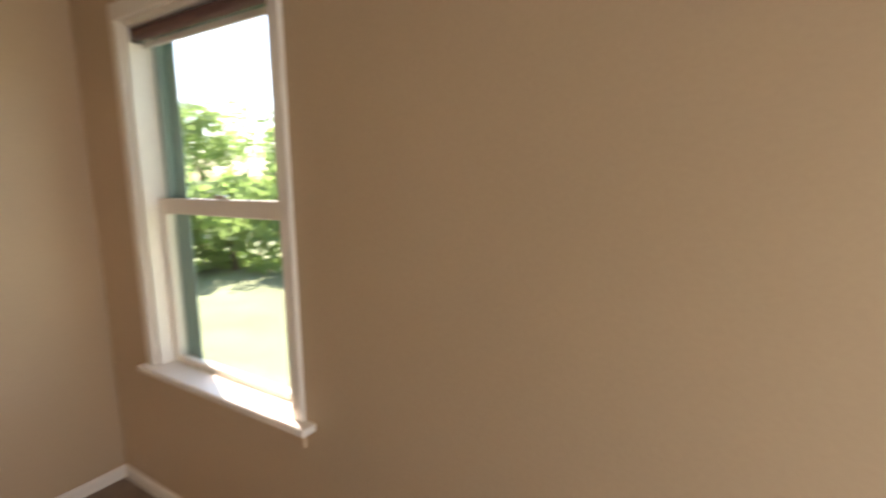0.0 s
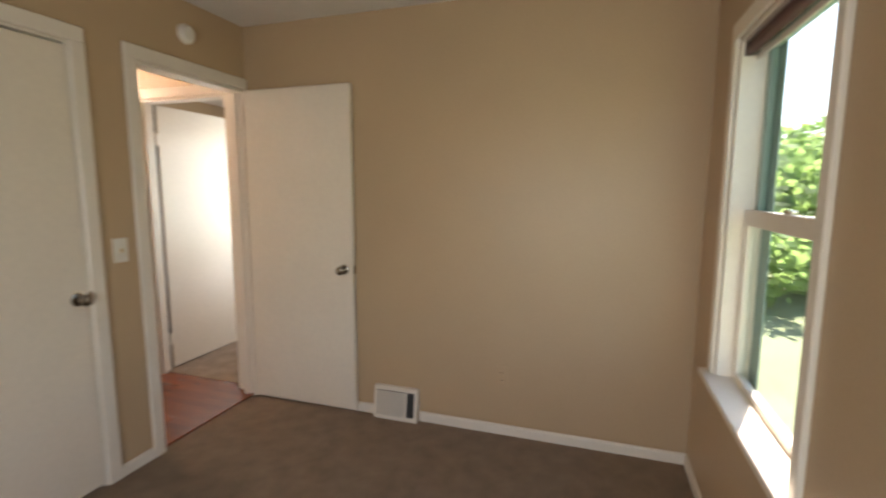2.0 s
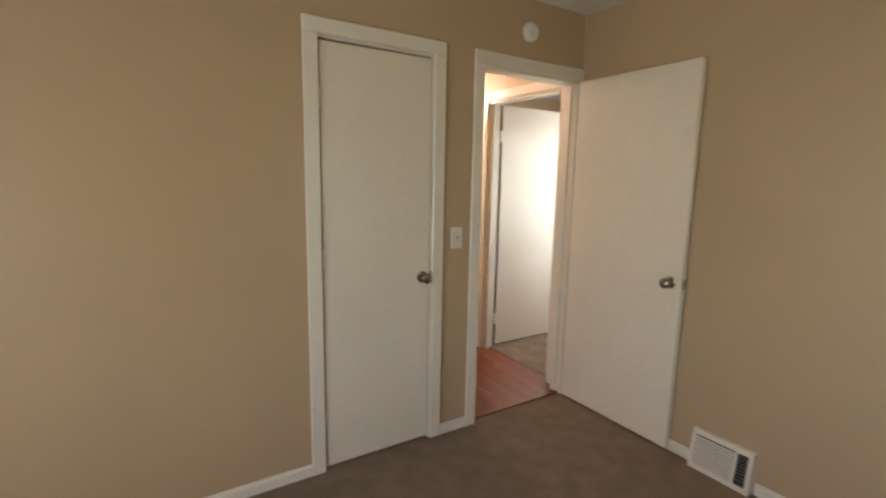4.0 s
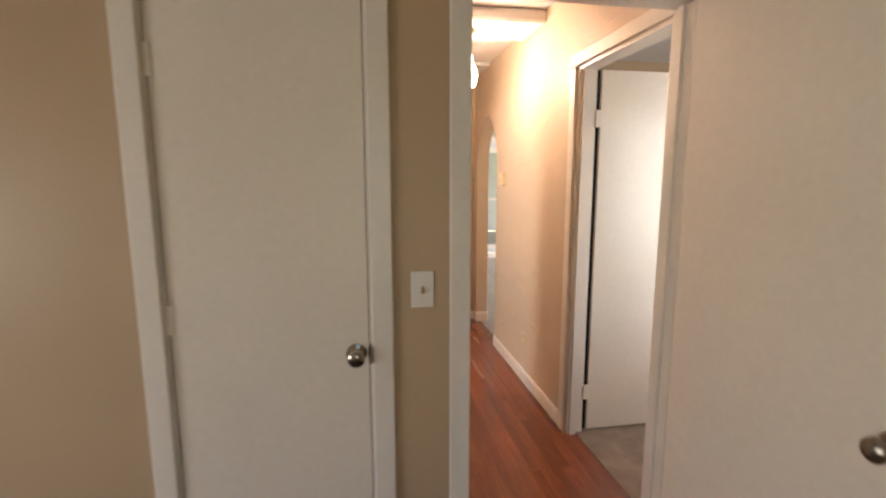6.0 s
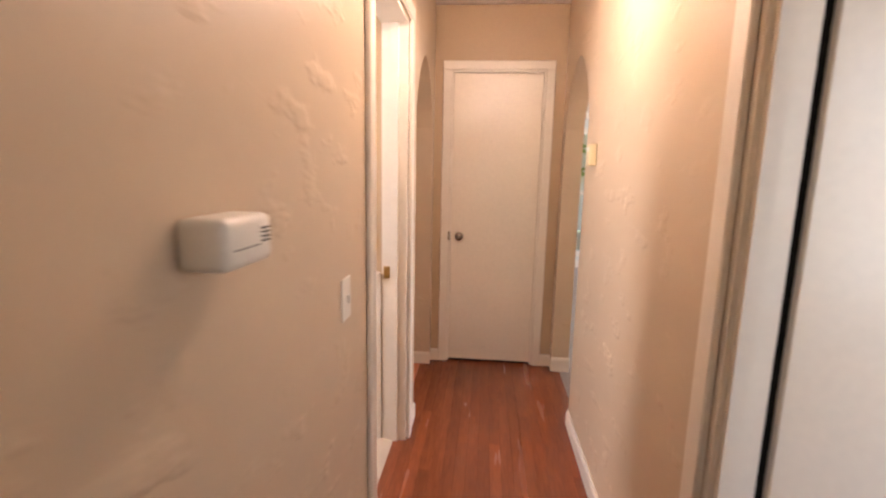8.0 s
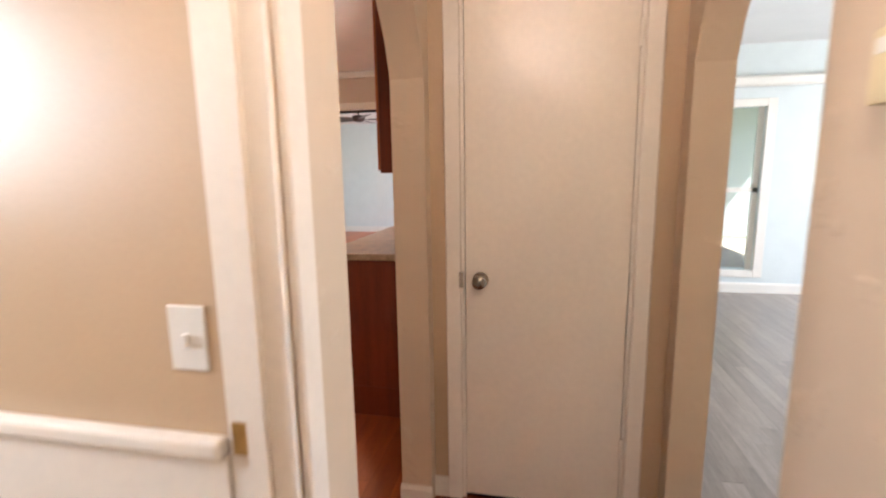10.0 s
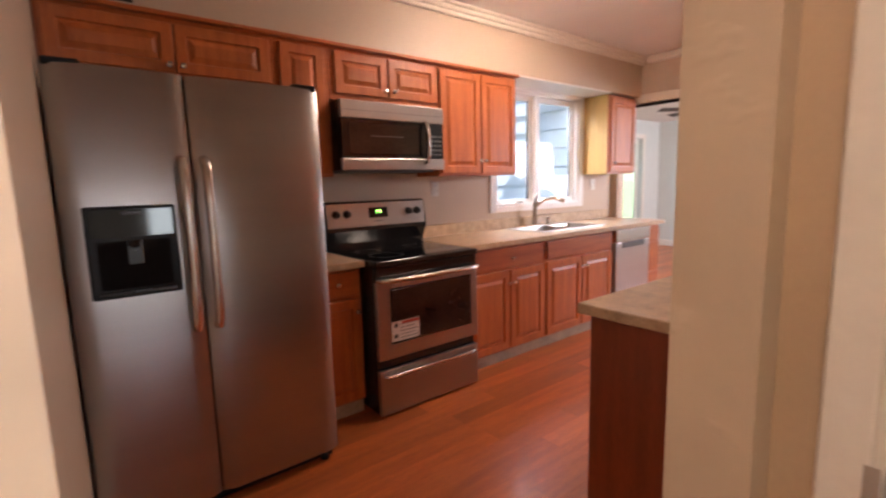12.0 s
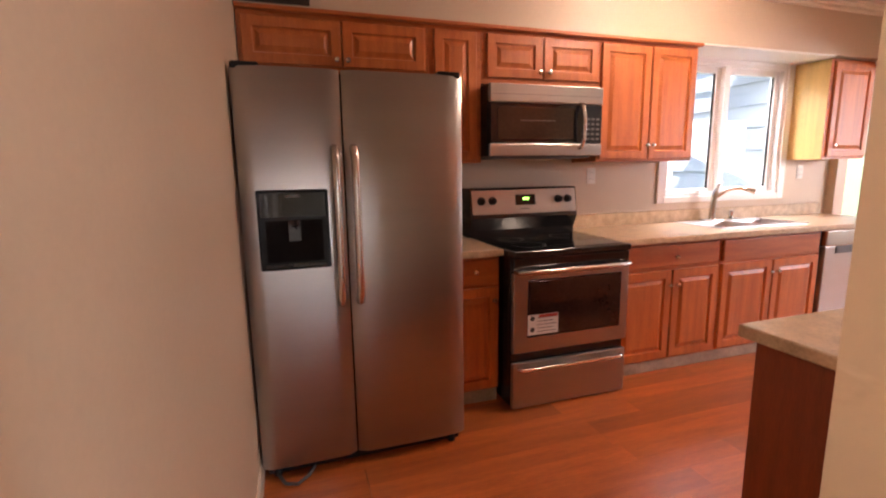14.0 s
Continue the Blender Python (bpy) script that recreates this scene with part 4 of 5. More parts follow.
part("escutcheon", boxed(-3.140, -3.085, TY - 0.11, TY + 0.11, CZ + 0.008, CZ + 0.016, bev=0.003), CHROME, t)
part("body", tube(bmesh.new(), [(-3.112, TY, CZ + 0.012), (-3.110, TY, CZ + 0.10), (-3.105, TY + 0.005, CZ + 0.21), (-3.100, TY + 0.01, CZ + 0.24)], 0.022, 14, [0.026, 0.022, 0.023, 0.018]), CHROME, t, smooth=True)
part("spout", tube(bmesh.new(), [(-3.100, TY + 0.01, CZ + 0.19), (-3.050, TY + 0.07, CZ + 0.25), (-2.980, TY + 0.13, CZ + 0.265), (-2.910, TY + 0.19, CZ + 0.235)], 0.016, 12, [0.016, 0.016, 0.018, 0.022]), CHROME, t, smooth=True)
part("lever", tube(bmesh.new(), [(-3.102, TY + 0.008, CZ + 0.235), (-3.095, TY + 0.03, CZ + 0.29), (-3.085, TY + 0.06, CZ + 0.315)], 0.008, 10, [0.014, 0.009, 0.006]), CHROME, t, smooth=True)
t = thing("soap_pump", -3.112, 6.02, CZ, "short nickel soap pump beside the tap", "soap dispenser")
part("body", lathe(bmesh.new(), [(0.022, CZ + 0.001), (0.018, CZ + 0.012), (0.016, CZ + 0.05), (0.019, CZ + 0.056), (0.019, CZ + 0.075), (0.008, CZ + 0.08)], (-3.112, 6.02, 0), "z", 16), CHROME, t, smooth=True)

# refrigerator
FX, F0, F1, FT = -2.258, 2.417, 3.372, 1.772
FM = 2.838
t = thing("refrigerator", -2.8, 2.835, 0, "side-by-side stainless steel refrigerator with a black dispenser", "refrigerator")
part("cabinet", boxed(-3.10, FX - 0.075, F0 + 0.008, F1 - 0.008, 0.02, FT - 0.015, bev=0.004), GREYSIDE, t, "dark grey refrigerator sides")


def bowed(bm, y0, y1, z0, z1, x, depth):
    """A door whose front swells a little across its width, with rounded sides."""
    n = 12
    rows = []
    for z, inset in ((z0, 0.004), (z0 + 0.008, 0), (z1 - 0.008, 0), (z1, 0.004)):
        row = [bm.verts.new((x - depth, y0 + 0.002, z))]
        for i in range(n + 1):
            u = i / n
            e = min(u, 1 - u) * (y1 - y0)
            r = 0.018
            back = r - math.sqrt(max(0, r * r - max(0, r - e) ** 2)) if e < r else 0
            swell = 0.005 * (1 - (2 * u - 1) ** 2)
            row.append(bm.verts.new((x - 0.012 + swell - back - inset, y0 + u * (y1 - y0), z)))
        row.append(bm.verts.new((x - depth, y1 - 0.002, z)))
        rows.append(row)
    for a, b in zip(rows, rows[1:]):
        for i in range(len(a)):
            j = (i + 1) % len(a)
            bm.faces.new((a[i], a[j], b[j], b[i]))
    bm.faces.new(rows[0][::-1])
    bm.faces.new(rows[-1])
    return bm


dl = part("freezer_door", bowed(bmesh.new(), F0, FM - 0.004, 0.055, FT, FX, 0.058), STEEL, t, "brushed stainless door", smooth=True)
dr = part("fridge_door", bowed(bmesh.new(), FM + 0.004, F1, 0.055, FT, FX, 0.058), STEEL, t, "brushed stainless door", smooth=True)
part("gasket", boxed(FX - 0.076, FX - 0.066, F0 + 0.01, F1 - 0.01, 0.06, FT - 0.01), DARKGAP, t)
part("kick_grille", boxed(FX - 0.11, FX - 0.055, F0 + 0.02, F1 - 0.02, 0.008, 0.05, bev=0.004), BLACKP, t)
for y in (F0 + 0.06, F1 - 0.06):
    part("hinge_cap", boxed(FX - 0.12, FX - 0.012, y - 0.055, y + 0.05, FT - 0.013, FT + 0.014, bev=0.006), BLACKP, t)
    part("foot", lathe(bmesh.new(), [(0.02, 0), (0.02, 0.012), (0.012, 0.03)], (FX - 0.06, y, 0), "z", 12), BLACKP, t)
for y, d in ((2.797, dl), (2.876, dr)):
    pts = [(FX - 0.004, y, 1.455), (FX + 0.024, y, 1.448), (FX + 0.042, y, 1.415), (FX + 0.048, y, 1.27), (FX + 0.048, y, 0.98), (FX + 0.042, y, 0.84), (FX + 0.024, y, 0.803), (FX - 0.004, y, 0.795)]
    part("handle", tube(bmesh.new(), pts, 0.018, 12, [0.019, 0.02, 0.019, 0.018, 0.018, 0.019, 0.02, 0.019]), STEELV, d, "long curved steel bar handle", smooth=True)
D0, D1, DZ0, DZ1 = 2.478, 2.762, 0.957, 1.290
ds = part("dispenser", boxed(FX - 0.02, FX + 0.004, D0, D1, DZ0, DZ1, bev=0.008, seg=2), BLACKP, dl, "black plastic ice and water dispenser")
bm = bmesh.new()
box(bm, FX + 0.0045, FX + 0.006, D0 + 0.014, D1 - 0.014, DZ1 - 0.11, DZ1 - 0.012)
part("control_face", bm, BLACKG, t)
part("recess", boxed(FX + 0.0042, FX + 0.0052, D0 + 0.03, D1 - 0.03, DZ0 + 0.035, DZ1 - 0.125), DARKGAP, t)
part("paddle", boxed(FX + 0.005, FX + 0.012, (D0 + D1) / 2 - 0.025, (D0 + D1) / 2 + 0.025, DZ0 + 0.12, DZ0 + 0.21, bev=0.003), BLACK, t)
part("nozzle", lathe(bmesh.new(), [(0.02, 0), (0.018, -0.02), (0.01, -0.026)], (FX + 0.012, (D0 + D1) / 2, DZ1 - 0.125), "z", 12), BLACK, t)
part("drip_tray", boxed(FX + 0.002, FX + 0.016, D0 + 0.02, D1 - 0.02, DZ0 + 0.01, DZ0 + 0.03, bev=0.004), BLACK, t)
part("maker_badge", boxed(FX + 0.006, FX + 0.0066, (D0 + D1) / 2 - 0.03, (D0 + D1) / 2 + 0.03, DZ1 - 0.03, DZ1 - 0.022), GREYSIDE, t)
t = thing("power_cord", -2.25, 2.52, 0.0, "loose grey cord on the floor by the refrigerator", "cable")
part("cord", tube(bmesh.new(), [(-2.36, 2.47, 0.012), (-2.29, 2.48, 0.012), (-2.22, 2.51, 0.012), (-2.20, 2.56, 0.012), (-2.25, 2.61, 0.012), (-2.34, 2.65, 0.012)], 0.008, 8), GREYSIDE, t, smooth=True)

# range
R0, R1, RX = 3.722, 4.48, -2.452
t = thing("kitchen_range", -2.8, 4.1, 0, "freestanding black and stainless electric range", "stove")
part("body", boxed(-3.14, RX - 0.03, R0 + 0.002, R1 - 0.002, 0.02, 0.885, bev=0.003), BLACK, t)
part("cooktop", boxed(-3.08, RX + 0.012, R0, R1, 0.886, 0.922, bev=0.008, seg=3), BLACK, t)
ct = part("glass_top", boxed(-3.0, RX - 0.03, R0 + 0.03, R1 - 0.03, 0.9225, 0.9245), BLACKG, t, "black ceramic glass hob")
for bx, by, br in ((-2.63, 3.91, 0.1), (-2.63, 4.30, 0.08), (-2.86, 3.91, 0.08), (-2.86, 4.30, 0.1)):
    bm = bmesh.new()
    rr = [[bm.verts.new((bx + r * math.cos(a), by + r * math.sin(a), 0.9249)) for a in [k * math.pi / 16 for k in range(32)]] for r in (br, br - 0.003)]
    for k in range(32):
        bm.faces.new((rr[0][k], rr[0][(k + 1) % 32], rr[1][(k + 1) % 32], rr[1][k]))
    part("burner_ring", bm, GREYSIDE, ct)
bm = bmesh.new()
prof = [(-3.15, 0.90), (-3.01, 0.90), (-3.005, 0.97), (-2.965, 1.05), (-2.995, 1.232), (-3.01, 1.24), (-3.15, 1.24)]
ends = [[bm.verts.new((px, yy, pz)) for px, pz in prof] for yy in (R0 - 0.034, R1 - 0.02)]
for i in range(7):
    bm.faces.new((ends[0][i], ends[0][(i + 1) % 7], ends[1][(i + 1) % 7], ends[1][i]))
bm.faces.new(ends[0])
bm.faces.new(ends[1][::-1])
part("backguard", bm, BLACK, t)


def on_guard(y0, y1, z0, z1, d0, d1):
    """A slab on the sloping front of the backguard."""
    bm = bmesh.new()
    vs = []
    for yy in (y0, y1):
        for zz in (z0, z1):
            xf = -2.965 - 0.03 * (zz - 1.05) / 0.182
            for dd in (d0, d1):
                vs.append(bm.verts.new((xf + dd, yy, zz)))
    for f in ((0, 1, 3, 2), (4, 6, 7, 5), (0, 4, 5, 1), (2, 3, 7, 6), (0, 2, 6, 4), (1, 5, 7, 3)):
        bm.faces.new([vs[i] for i in f])
    return bm


pn = part("control_panel", on_guard(R0 - 0.024, R1 - 0.03, 1.075, 1.228, 0, 0.004), STEEL, t, "brushed steel control panel")
part("clock_window", on_guard(4.00, 4.145, 1.128, 1.196, 0.004, 0.007), BLACKG, pn)
for i, yy in enumerate((4.055, 4.068, 4.086)):
    part("digit", on_guard(yy, yy + 0.008, 1.162, 1.178, 0.0072, 0.0078), LED, pn)
part("maker_badge", on_guard(4.035, 4.10, 1.102, 1.108, 0.004, 0.005), GREYSIDE, pn)
for yy in (3.76, 3.838, 4.318, 4.388):
    k = part("knob", lathe(bmesh.new(), [(0.027, 0), (0.027, 0.006), (0.022, 0.010), (0.02, 0.030), (0.008, 0.032)], (-2.982, yy, 1.16), "x", 20), BLACKP, pn, "round black control knob", smooth=True)
    part("grip", boxed(-2.954, -2.944, yy - 0.004, yy + 0.004, 1.141, 1.179, bev=0.002), BLACK, k)
dv = part("oven_door", boxed(RX - 0.028, RX + 0.004, R0 + 0.003, R1 - 0.003, 0.345, 0.80, bev=0.006, seg=2), STEEL, t, "stainless steel oven door")
part("top_strip", boxed(RX - 0.028, RX + 0.002, R0 + 0.003, R1 - 0.003, 0.803, 0.884, bev=0.008, seg=2), BLACK, t)
part("oven_window", boxed(RX + 0.0042, RX + 0.006, R0 + 0.098, R1 - 0.065, 0.44, 0.752, bev=0.0005), OVENG, dv, "dark glass oven window")
part("oven_window_trim", boxed(RX + 0.0041, RX + 0.005, R0 + 0.09, R1 - 0.057, 0.432, 0.76), BLACK, dv)
hz = 0.812
part("handle", tube(bmesh.new(), [(RX - 0.005, R0 + 0.02, hz), (RX + 0.03, R0 + 0.025, hz), (RX + 0.05, R0 + 0.07, hz), (RX + 0.055, R0 + 0.2, hz), (RX + 0.055, R1 - 0.2, hz), (RX + 0.05, R1 - 0.07, hz), (RX + 0.03, R1 - 0.025, hz), (RX - 0.005, R1 - 0.02, hz)], 0.015, 12), STEELV, dv, "curved steel towel-bar handle", smooth=True)
dw = part("drawer", boxed(RX - 0.028, RX + 0.002, R0 + 0.003, R1 - 0.003, 0.015, 0.285, bev=0.006, seg=2), STEEL, t, "stainless steel storage drawer")
hz = 0.25
part("handle", tube(bmesh.new(), [(RX - 0.005, R0 + 0.04, hz), (RX + 0.022, R0 + 0.05, hz), (RX + 0.03, R0 + 0.09, hz), (RX + 0.03, R1 - 0.09, hz), (RX + 0.022, R1 - 0.05, hz), (RX - 0.005, R1 - 0.04, hz)], 0.011, 10), STEELV, dw, "slim steel drawer handle", smooth=True)
for y in (R0 + 0.05, R1 - 0.05):
    part("foot", lathe(bmesh.new(), [(0.018, 0), (0.018, 0.02)], (RX - 0.06, y, 0), "z", 12), BLACKP, t)
t2 = thing("energy_label", RX + 0.007, 3.91, 0.44, "white paper sticker with a red heading on the oven door", "label")
s0, s1, q0, q1 = R0 + 0.09, R0 + 0.283, 0.445, 0.562
part("sheet", boxed(RX + 0.0062, RX + 0.0068, s0, s1, q0, q1), PAPER, t2)
part("heading", boxed(RX + 0.0069, RX + 0.0072, s0 + 0.07, s1 - 0.004, q1 - 0.02, q1 - 0.003), RED, t2)
for i in range(5):
    part("text_bar", boxed(RX + 0.0069, RX + 0.0072, s0 + 0.06, s1 - 0.012 - 0.02 * (i % 2), q0 + 0.015 + i * 0.02, q0 + 0.019 + i * 0.02), GREYSIDE, t2)
for z in (q0 + 0.03, q0 + 0.095):
    part("pictogram", lathe(bmesh.new(), [(0.014, 0), (0.014, 0.0004)], (RX + 0.0069, s0 + 0.03, z), "x", 12), INK, t2)

# microwave
M0, M1, MX, MB, MT = 3.738, 4.515, -2.80, 1.437, 1.851
t = thing("microwave_oven", -3.0, 4.12, MB, "stainless over-the-range microwave with a black window", "microwave")
part("case", boxed(KX + 0.001, MX - 0.028, M0, M1, MB, MT - 0.002, bev=0.003), BLACK, t)
part("vent_panel", boxed(MX - 0.028, MX, M0 + 0.004, M1 - 0.004, MT - 0.105, MT, bev=0.005, seg=2), STEEL, t, "brushed steel vent panel")
part("vent_seam", boxed(MX, MX + 0.0008, M0 + 0.02, M1 - 0.02, MT - 0.06, MT - 0.058), GREYSIDE, t)
dv = part("door", boxed(MX - 0.028, MX - 0.001, M0 + 0.004, M1 - 0.15, MB + 0.075, MT - 0.107, bev=0.004), BLACKG, t, "black glass microwave door")
part("window", boxed(MX - 0.001, MX + 0.0006, M0 + 0.055, M1 - 0.21, MB + 0.10, MT - 0.13), OVENG, dv)
part("rack_glint", boxed(MX + 0.0007, MX + 0.001, M0 + 0.20, M1 - 0.34, MB + 0.205, MB + 0.209), GREYSIDE, dv)
part("control_panel", boxed(MX - 0.028, MX - 0.002, M1 - 0.148, M1 - 0.004, MB + 0.075, MT - 0.107, bev=0.004), BLACKP, t)
for i in range(5):
    for j in range(3):
        part("key", boxed(MX - 0.0021, MX - 0.0014, M1 - 0.118 + j * 0.035, M1 - 0.095 + j * 0.035, MB + 0.095 + i * 0.03, MB + 0.108 + i * 0.03), GREYSIDE, t)
part("bottom_strip", boxed(MX - 0.028, MX, M0 + 0.004, M1 - 0.004, MB, MB + 0.072, bev=0.005, seg=2), STEEL, t, "brushed steel lower strip")
part("handle", tube(bmesh.new(), [(MX - 0.003, M1 - 0.168, MT - 0.10), (MX + 0.03, M1 - 0.168, MT - 0.115), (MX + 0.048, M1 - 0.168, MT - 0.17), (MX + 0.052, M1 - 0.168, (MB + MT) / 2), (MX + 0.048, M1 - 0.168, MB + 0.10), (MX + 0.03, M1 - 0.168, MB + 0.055), (MX - 0.003, M1 - 0.168, MB + 0.045)], 0.013, 12), STEELV, t, "bowed steel bar handle", smooth=True)
part("filter_panel", boxed(KX + 0.05, MX - 0.06, M0 + 0.05, M1 - 0.05, MB - 0.012, MB - 0.001), GREYSIDE, t)

# counter by the hall wall
t = thing("base_cabinet", -0.9, 5.2, 0, "maple-fronted base cabinet run along the inner wall with a dark red-brown end", "kitchen cabinet", gb)
part("body", boxed(-1.142, -0.577, 3.808, 6.55, 0.17, 0.885, bev=0.003), CABDARK, t, "dark red-brown end panel")
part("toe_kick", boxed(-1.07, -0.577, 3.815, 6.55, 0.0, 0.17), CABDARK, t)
for i in range(4):
    a = 3.90 + i * 0.66
    d = part("door", panel_door(bmesh.new(), -1.143, a, a + 0.63, 0.19, 0.70, out=-1), CAB, t)
    cab_knob(d, -1.163, a + 0.59, 0.63, -1)
    part("drawer_front", boxed(-1.163, -1.143, a, a + 0.63, 0.72, 0.868, bev=0.005), CABH, t)
t = thing("worktop", -0.9, 5.2, 0.862, "mottled beige laminate worktop along the inner wall", "countertop")
part("slab", boxed(-1.172, -0.577, 3.772, 6.58, 0.887, CZ, bev=0.006, seg=2), COUNTER, t)
t = thing("wall_cabinet", -0.75, 4.6, 1.36, "maple-fronted wall cabinet over the inner counter with a shaded dark end", "kitchen cabinet", g)
# end panel in shade, darkened through its colour
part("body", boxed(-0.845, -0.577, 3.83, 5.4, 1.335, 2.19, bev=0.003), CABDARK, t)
for i in range(2):
    a = 3.85 + i * 0.75
    d = part("door", panel_door(bmesh.new(), -0.845, a, a + 0.73, 1.35, 2.17, out=-1), CAB, t)

t = thing("ceiling_light", -2.04, 4.95, KZ, "lit opal glass dome ceiling light", "ceiling light")
part("pan", lathe(bmesh.new(), [(0.105, KZ), (0.105, KZ - 0.018), (0.098, KZ - 0.022)], (-2.04, 4.95, 0), "z", 28), BRASS, t, smooth=True)
part("dome", lathe(bmesh.new(), [(0.097, KZ - 0.02), (0.095, KZ - 0.045), (0.077, KZ - 0.075), (0.042, KZ - 0.092), (0.008, KZ - 0.096)], (-2.04, 4.95, 0), "z", 28), DOME, t, "glowing opal dome", smooth=True)

# sunroom fan
FC = (-3.02, 9.15)
t = thing("ceiling_fan", FC[0], FC[1], 2.44, "dark ceiling fan hanging in the sunroom", "ceiling fan")
part("downrod", lathe(bmesh.new(), [(0.06, 2.44), (0.05, 2.41), (0.014, 2.40), (0.014, 2.30)], (*FC, 0), "z", 16), FANM, t, smooth=True)
part("motor", lathe(bmesh.new(), [(0.03, 2.31), (0.10, 2.29), (0.11, 2.24), (0.08, 2.20), (0.03, 2.19)], (*FC, 0), "z", 24), FANM, t, smooth=True)
for k in range(5):
    a = radians(160 + 72 * k)
    bm = boxed(0.16, 0.62, -0.06, 0.06, -0.004, 0.004, bev=0.002)
    box(bm, 0.09, 0.18, -0.015, 0.015, -0.006, 0.002)
    bm.transform(Matrix.Translation((*FC, 2.235)) @ Matrix.Rotation(a, 4, "Z") @ Matrix.Rotation(radians(12), 4, "X"))
    part("blade", bm, FANM, t)

# ---------------------------------------------------------------- outdoors
def tree(x, y, h, r, seed, leaves=2600, bush=False):
    rng = random.Random(seed)
    t = thing("tree" if not bush else "bush", x, y, -0.55, "leafy green summer tree on the lawn" if not bush else "leafy green bush at the lawn's edge", "tree" if not bush else "bush")
    z0 = -0.55
    bm = bmesh.new()
    th = h * (0.45 if not bush else 0.3)
    tube(bm, [(x, y, z0), (x + 0.05, y, z0 + th * 0.5), (x + 0.1, y + 0.05, z0 + th)], 0.2, 10, [0.055 * h / 2, 0.04 * h / 2, 0.03 * h / 2])
    tips = []
    for k in range(9):
        a, e = rng.uniform(0, 6.28), rng.uniform(0.3, 1.2)
        p = Vector((x + 0.1, y + 0.05, z0 + th * rng.uniform(0.7, 1.0)))
        q = p + Vector((math.cos(a) * math.cos(e), math.sin(a) * math.cos(e), math.sin(e))) * r * rng.uniform(0.6, 0.95)
        tube(bm, [p, (p + q) / 2 + Vector((0, 0, 0.1)), q], 0.05, 6, [0.02 * h / 2, 0.013 * h / 2, 0.005 * h / 2])
        tips.append(q)
    part("trunk", bm, BARK, t)
    vs, fs = [], []
    cz = z0 + h - r * 0.9
    cl = [(Vector((x, y, cz)) + Vector((rng.gauss(0, 0.5), rng.gauss(0, 0.5), rng.gauss(0, 0.45))) * r, r * rng.uniform(0.22, 0.42)) for _ in range(22)] + [(q, r * 0.3) for q in tips]
    for i in range(leaves):
        c, s = rng.choice(cl)
        d = Vector((rng.gauss(0, 1), rng.gauss(0, 1), rng.gauss(0, 1))).normalized()
        p = c + d * s * rng.uniform(0.55, 1.0)
        if p.z < z0 + 0.05:
            p.z = z0 + 0.1
        u = Vector((rng.gauss(0, 1), rng.gauss(0, 1), rng.gauss(0, 0.6))).normalized()
        v = u.orthogonal().normalized()
        w2 = rng.uniform(0.06, 0.13) * (1 + h / 12)
        b = len(vs)
        vs += [p - u * w2, p + v * w2 * 0.5, p + u * w2, p - v * w2 * 0.5]
        fs.append((b, b + 1, b + 2, b + 3))
    me = bpy.data.meshes.new("crown")
    me.from_pydata([tuple(q) for q in vs], [], fs)
    me.materials.append(LEAF)
    ob = new("crown", me)
    bpy.context.view_layer.update()
    ob.parent, ob.matrix_parent_inverse = t, t.matrix_world.inverted()
    return t


for k, (x, y, h, r) in enumerate(((16.5, -13, 5.2, 2.4), (18.5, -9, 4.8, 2.3), (19.5, -5.5, 5.4, 2.4), (14, -17, 5.6, 2.5), (8.5, -19, 6.0, 2.7))):
    tree(x, y, h, r, 10 + k)
for k, (x, y, h, r) in enumerate(((5.7, -9.1, 2.7, 1.5), (7.0, -7.8, 2.6, 1.5), (7.9, -6.3, 2.5, 1.5), (8.3, -4.8, 2.6, 1.5), (8.7, -3.3, 2.6, 1.5), (4.2, -10.1, 3.0, 1.6), (9.6, -5.6, 3.2, 1.6), (6.2, -10.2, 3.8, 1.8), (2.2, 13.4, 3.0, 1.6), (-8.5, 11.0, 3.2, 1.6))):
    tree(x, y, h, r, 30 + k, 2600, True)

# clapboards on the outer face of the sunroom, seen through the sink window
h = thing("exterior_siding", -4.3, KN, -0.5, "pale blue painted clapboards on the sunroom's outer wall", "siding", kind="structure")
part("corner_board", boxed(-5.09, -5.0, KN - 0.035, KN, -0.5, 2.7), WHITE, h)
bm = bmesh.new()
vs = [bm.verts.new(p) for p in ((0, 0, 0), (0, -0.032, 0), (0, -0.006, 0.235), (0, 0, 0.235), (1.68, 0, 0), (1.68, -0.032, 0), (1.68, -0.006, 0.235), (1.68, 0, 0.235))]
for f in ((0, 1, 2, 3), (7, 6, 5, 4), (0, 4, 5, 1), (1, 5, 6, 2), (2, 6, 7, 3), (3, 7, 4, 0)):
    bm.faces.new([vs[q] for q in f])
bmesh.ops.recalc_face_normals(bm, faces=bm.faces)
board = bpy.data.meshes.new("clapboard")
bm.to_mesh(board)
bm.free()
board.materials.append(SIDING)
for i in range(14):
    ob = new("clapboard", board)
    ob.parent = h
    ob.matrix_parent_inverse = h.matrix_world.inverted()
    ob.location = (-5.0, KN - 0.001, -0.5 + i * 0.225)


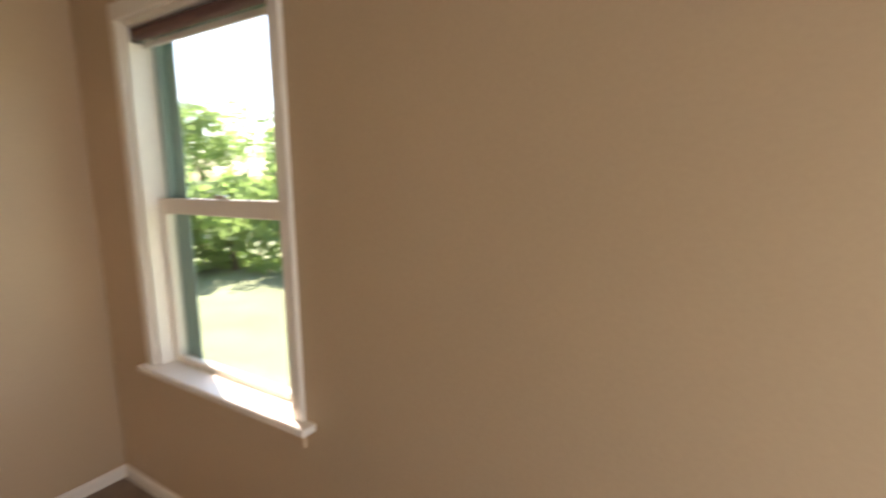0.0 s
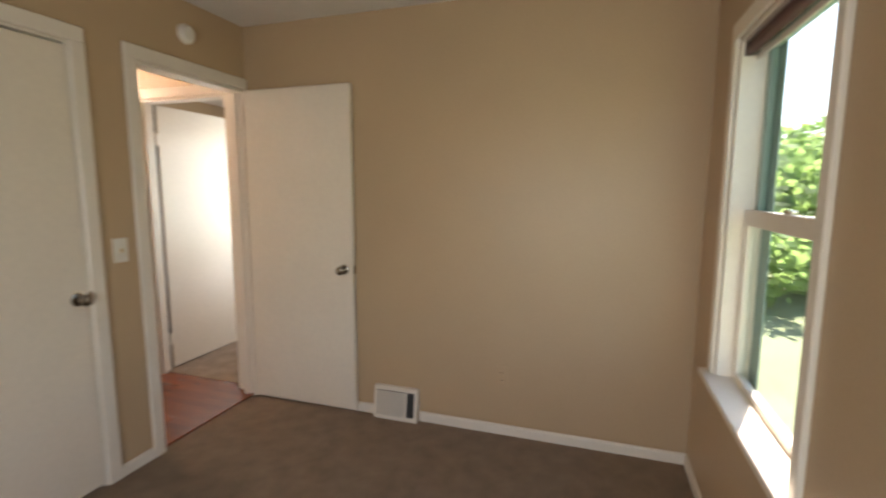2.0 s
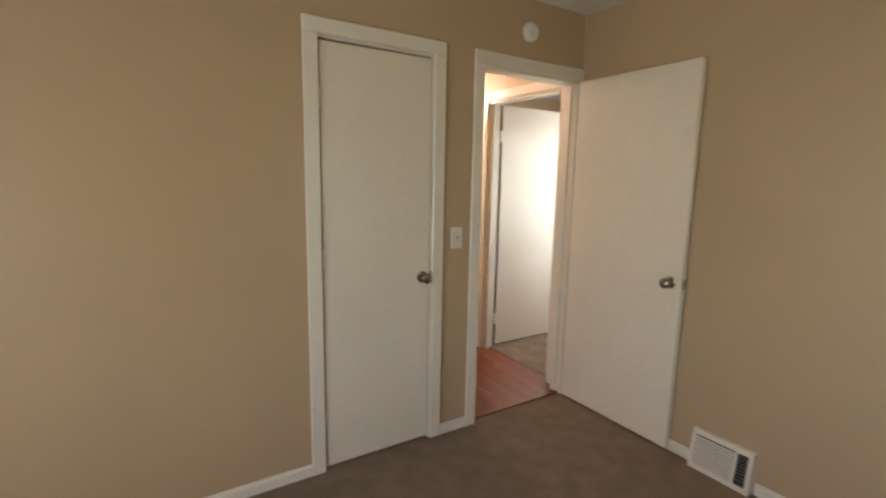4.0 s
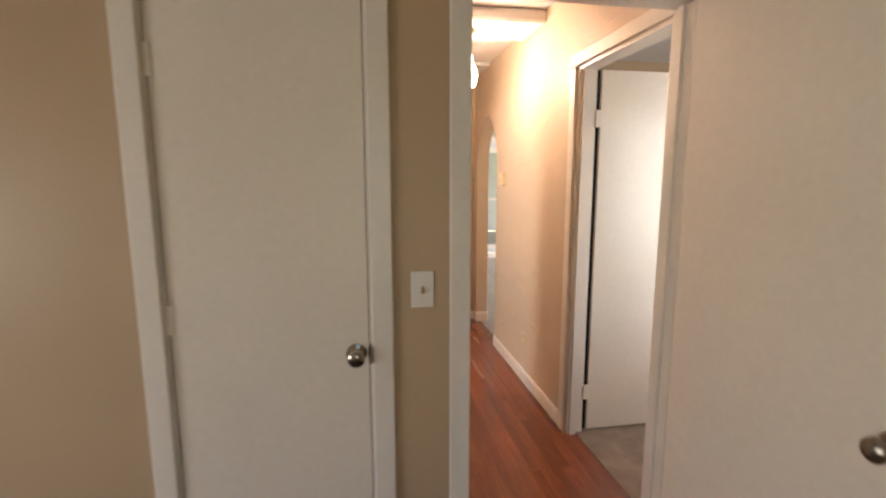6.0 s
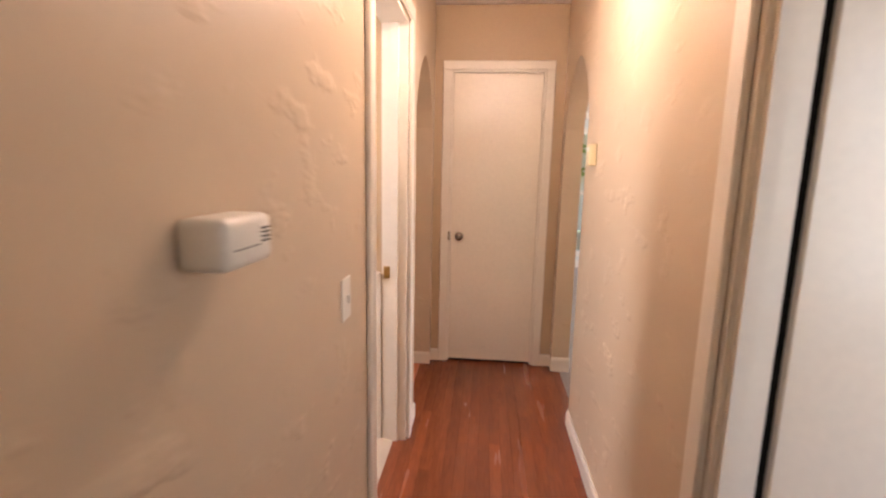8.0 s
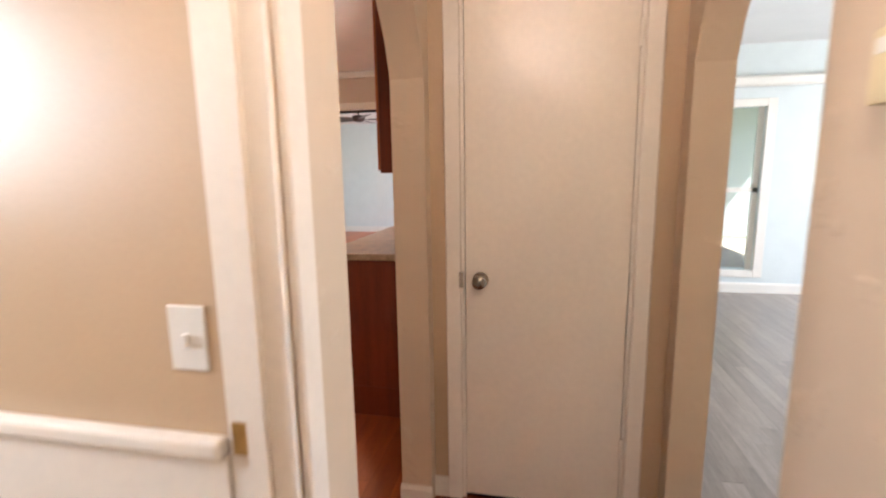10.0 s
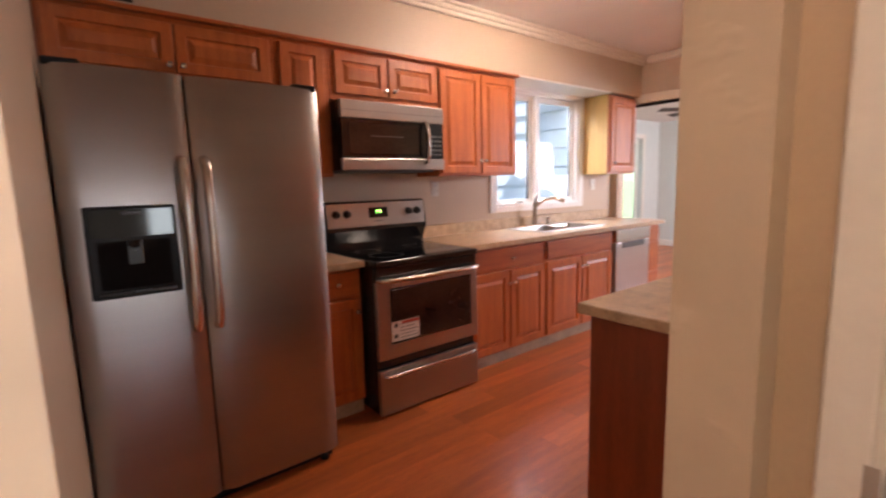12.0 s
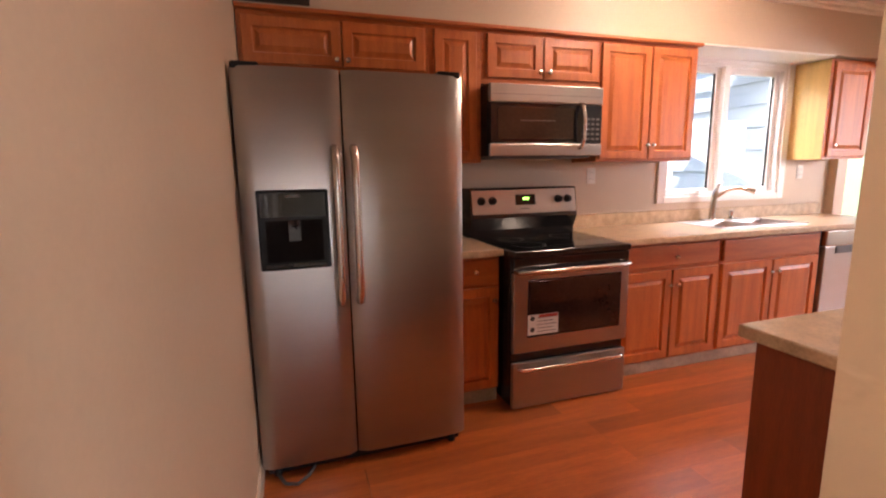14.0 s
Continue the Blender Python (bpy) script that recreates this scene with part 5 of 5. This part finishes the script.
# ---------------------------------------------------------------- floorboards, last
def boards(floor, name, x0, x1, y0, y1, width, length, mat, seed, thick=0.012, limit=300):
    """Floorboards running along y, each an object on a shared mesh where the size is the same."""
    rng = random.Random(seed)
    cache = {}
    n = int(math.ceil((x1 - x0) / width - 1e-6))
    w = (x1 - x0) / n
    made = 0
    for i in range(n):
        y = y0 - rng.uniform(0, length)
        while y < y1:
            a, b = max(y, y0), min(y + length, y1)
            y += length
            if b - a < 0.02:
                continue
            key = (round(b - a, 2), i == -1)
            if key not in cache:
                bm = bmesh.new()
                g, L = 0.0001, key[0]
                top = [bm.verts.new(p) for p in ((g + 0.0003, 0.0003, 0), (w - g - 0.0003, 0.0003, 0), (w - g - 0.0003, L - 0.0003, 0), (g + 0.0003, L - 0.0003, 0))]
                low = [bm.verts.new(p) for p in ((g, 0, -0.0006), (w - g, 0, -0.0006), (w - g, L, -0.0006), (g, L, -0.0006))]
                bot = [bm.verts.new(p) for p in ((g, 0, -thick), (w - g, 0, -thick), (w - g, L, -thick), (g, L, -thick))]
                bm.faces.new(top)
                for p, q in ((top, low), (low, bot)):
                    for k in range(4):
                        bm.faces.new((p[k], q[k], q[(k + 1) % 4], p[(k + 1) % 4]))
                bmesh.ops.recalc_face_normals(bm, faces=bm.faces)
                me = bpy.data.meshes.new(name)
                bm.to_mesh(me)
                bm.free()
                me.materials.append(mat)
                cache[key] = me
            ob = new(name, cache[key])
            ob.parent = floor
            ob.location = (x0 + i * w, a, 0.0)
            made += 1


f = solid("floor_hall", boxed(-0.515, 0.475, 0.035, 3.37, -0.06, -0.012), DARKGAP, "glossy red-brown oak strip floor", "floor", kind="structure")
boards(f, "floorboard", -0.515, 0.475, 0.035, 3.26, 0.057, 1.1, HALLWOOD, 1)
f = solid("floor_kitchen", boxed(KX - 0.1, -0.515, KS - 0.1, SY, -0.06, -0.012), DARKGAP, "glossy orange-brown laminate plank floor", "floor", kind="structure")
boards(f, "plank", KX, -0.515, KS - 0.02, 7.2, 0.127, 1.2, KWOOD, 2)
boards(f, "plank", -4.95, -0.515, 7.2, SY, 0.127, 1.2, KWOOD, 3)
f = solid("floor_living", boxed(0.475, 4.6, 2.36, 7.05, -0.06, -0.012), DARKGAP, "glossy grey-brown plank floor", "floor", kind="structure")
boards(f, "plank", 0.475, 4.5, 2.36, 6.98, 0.09, 1.4, LWOOD, 4)
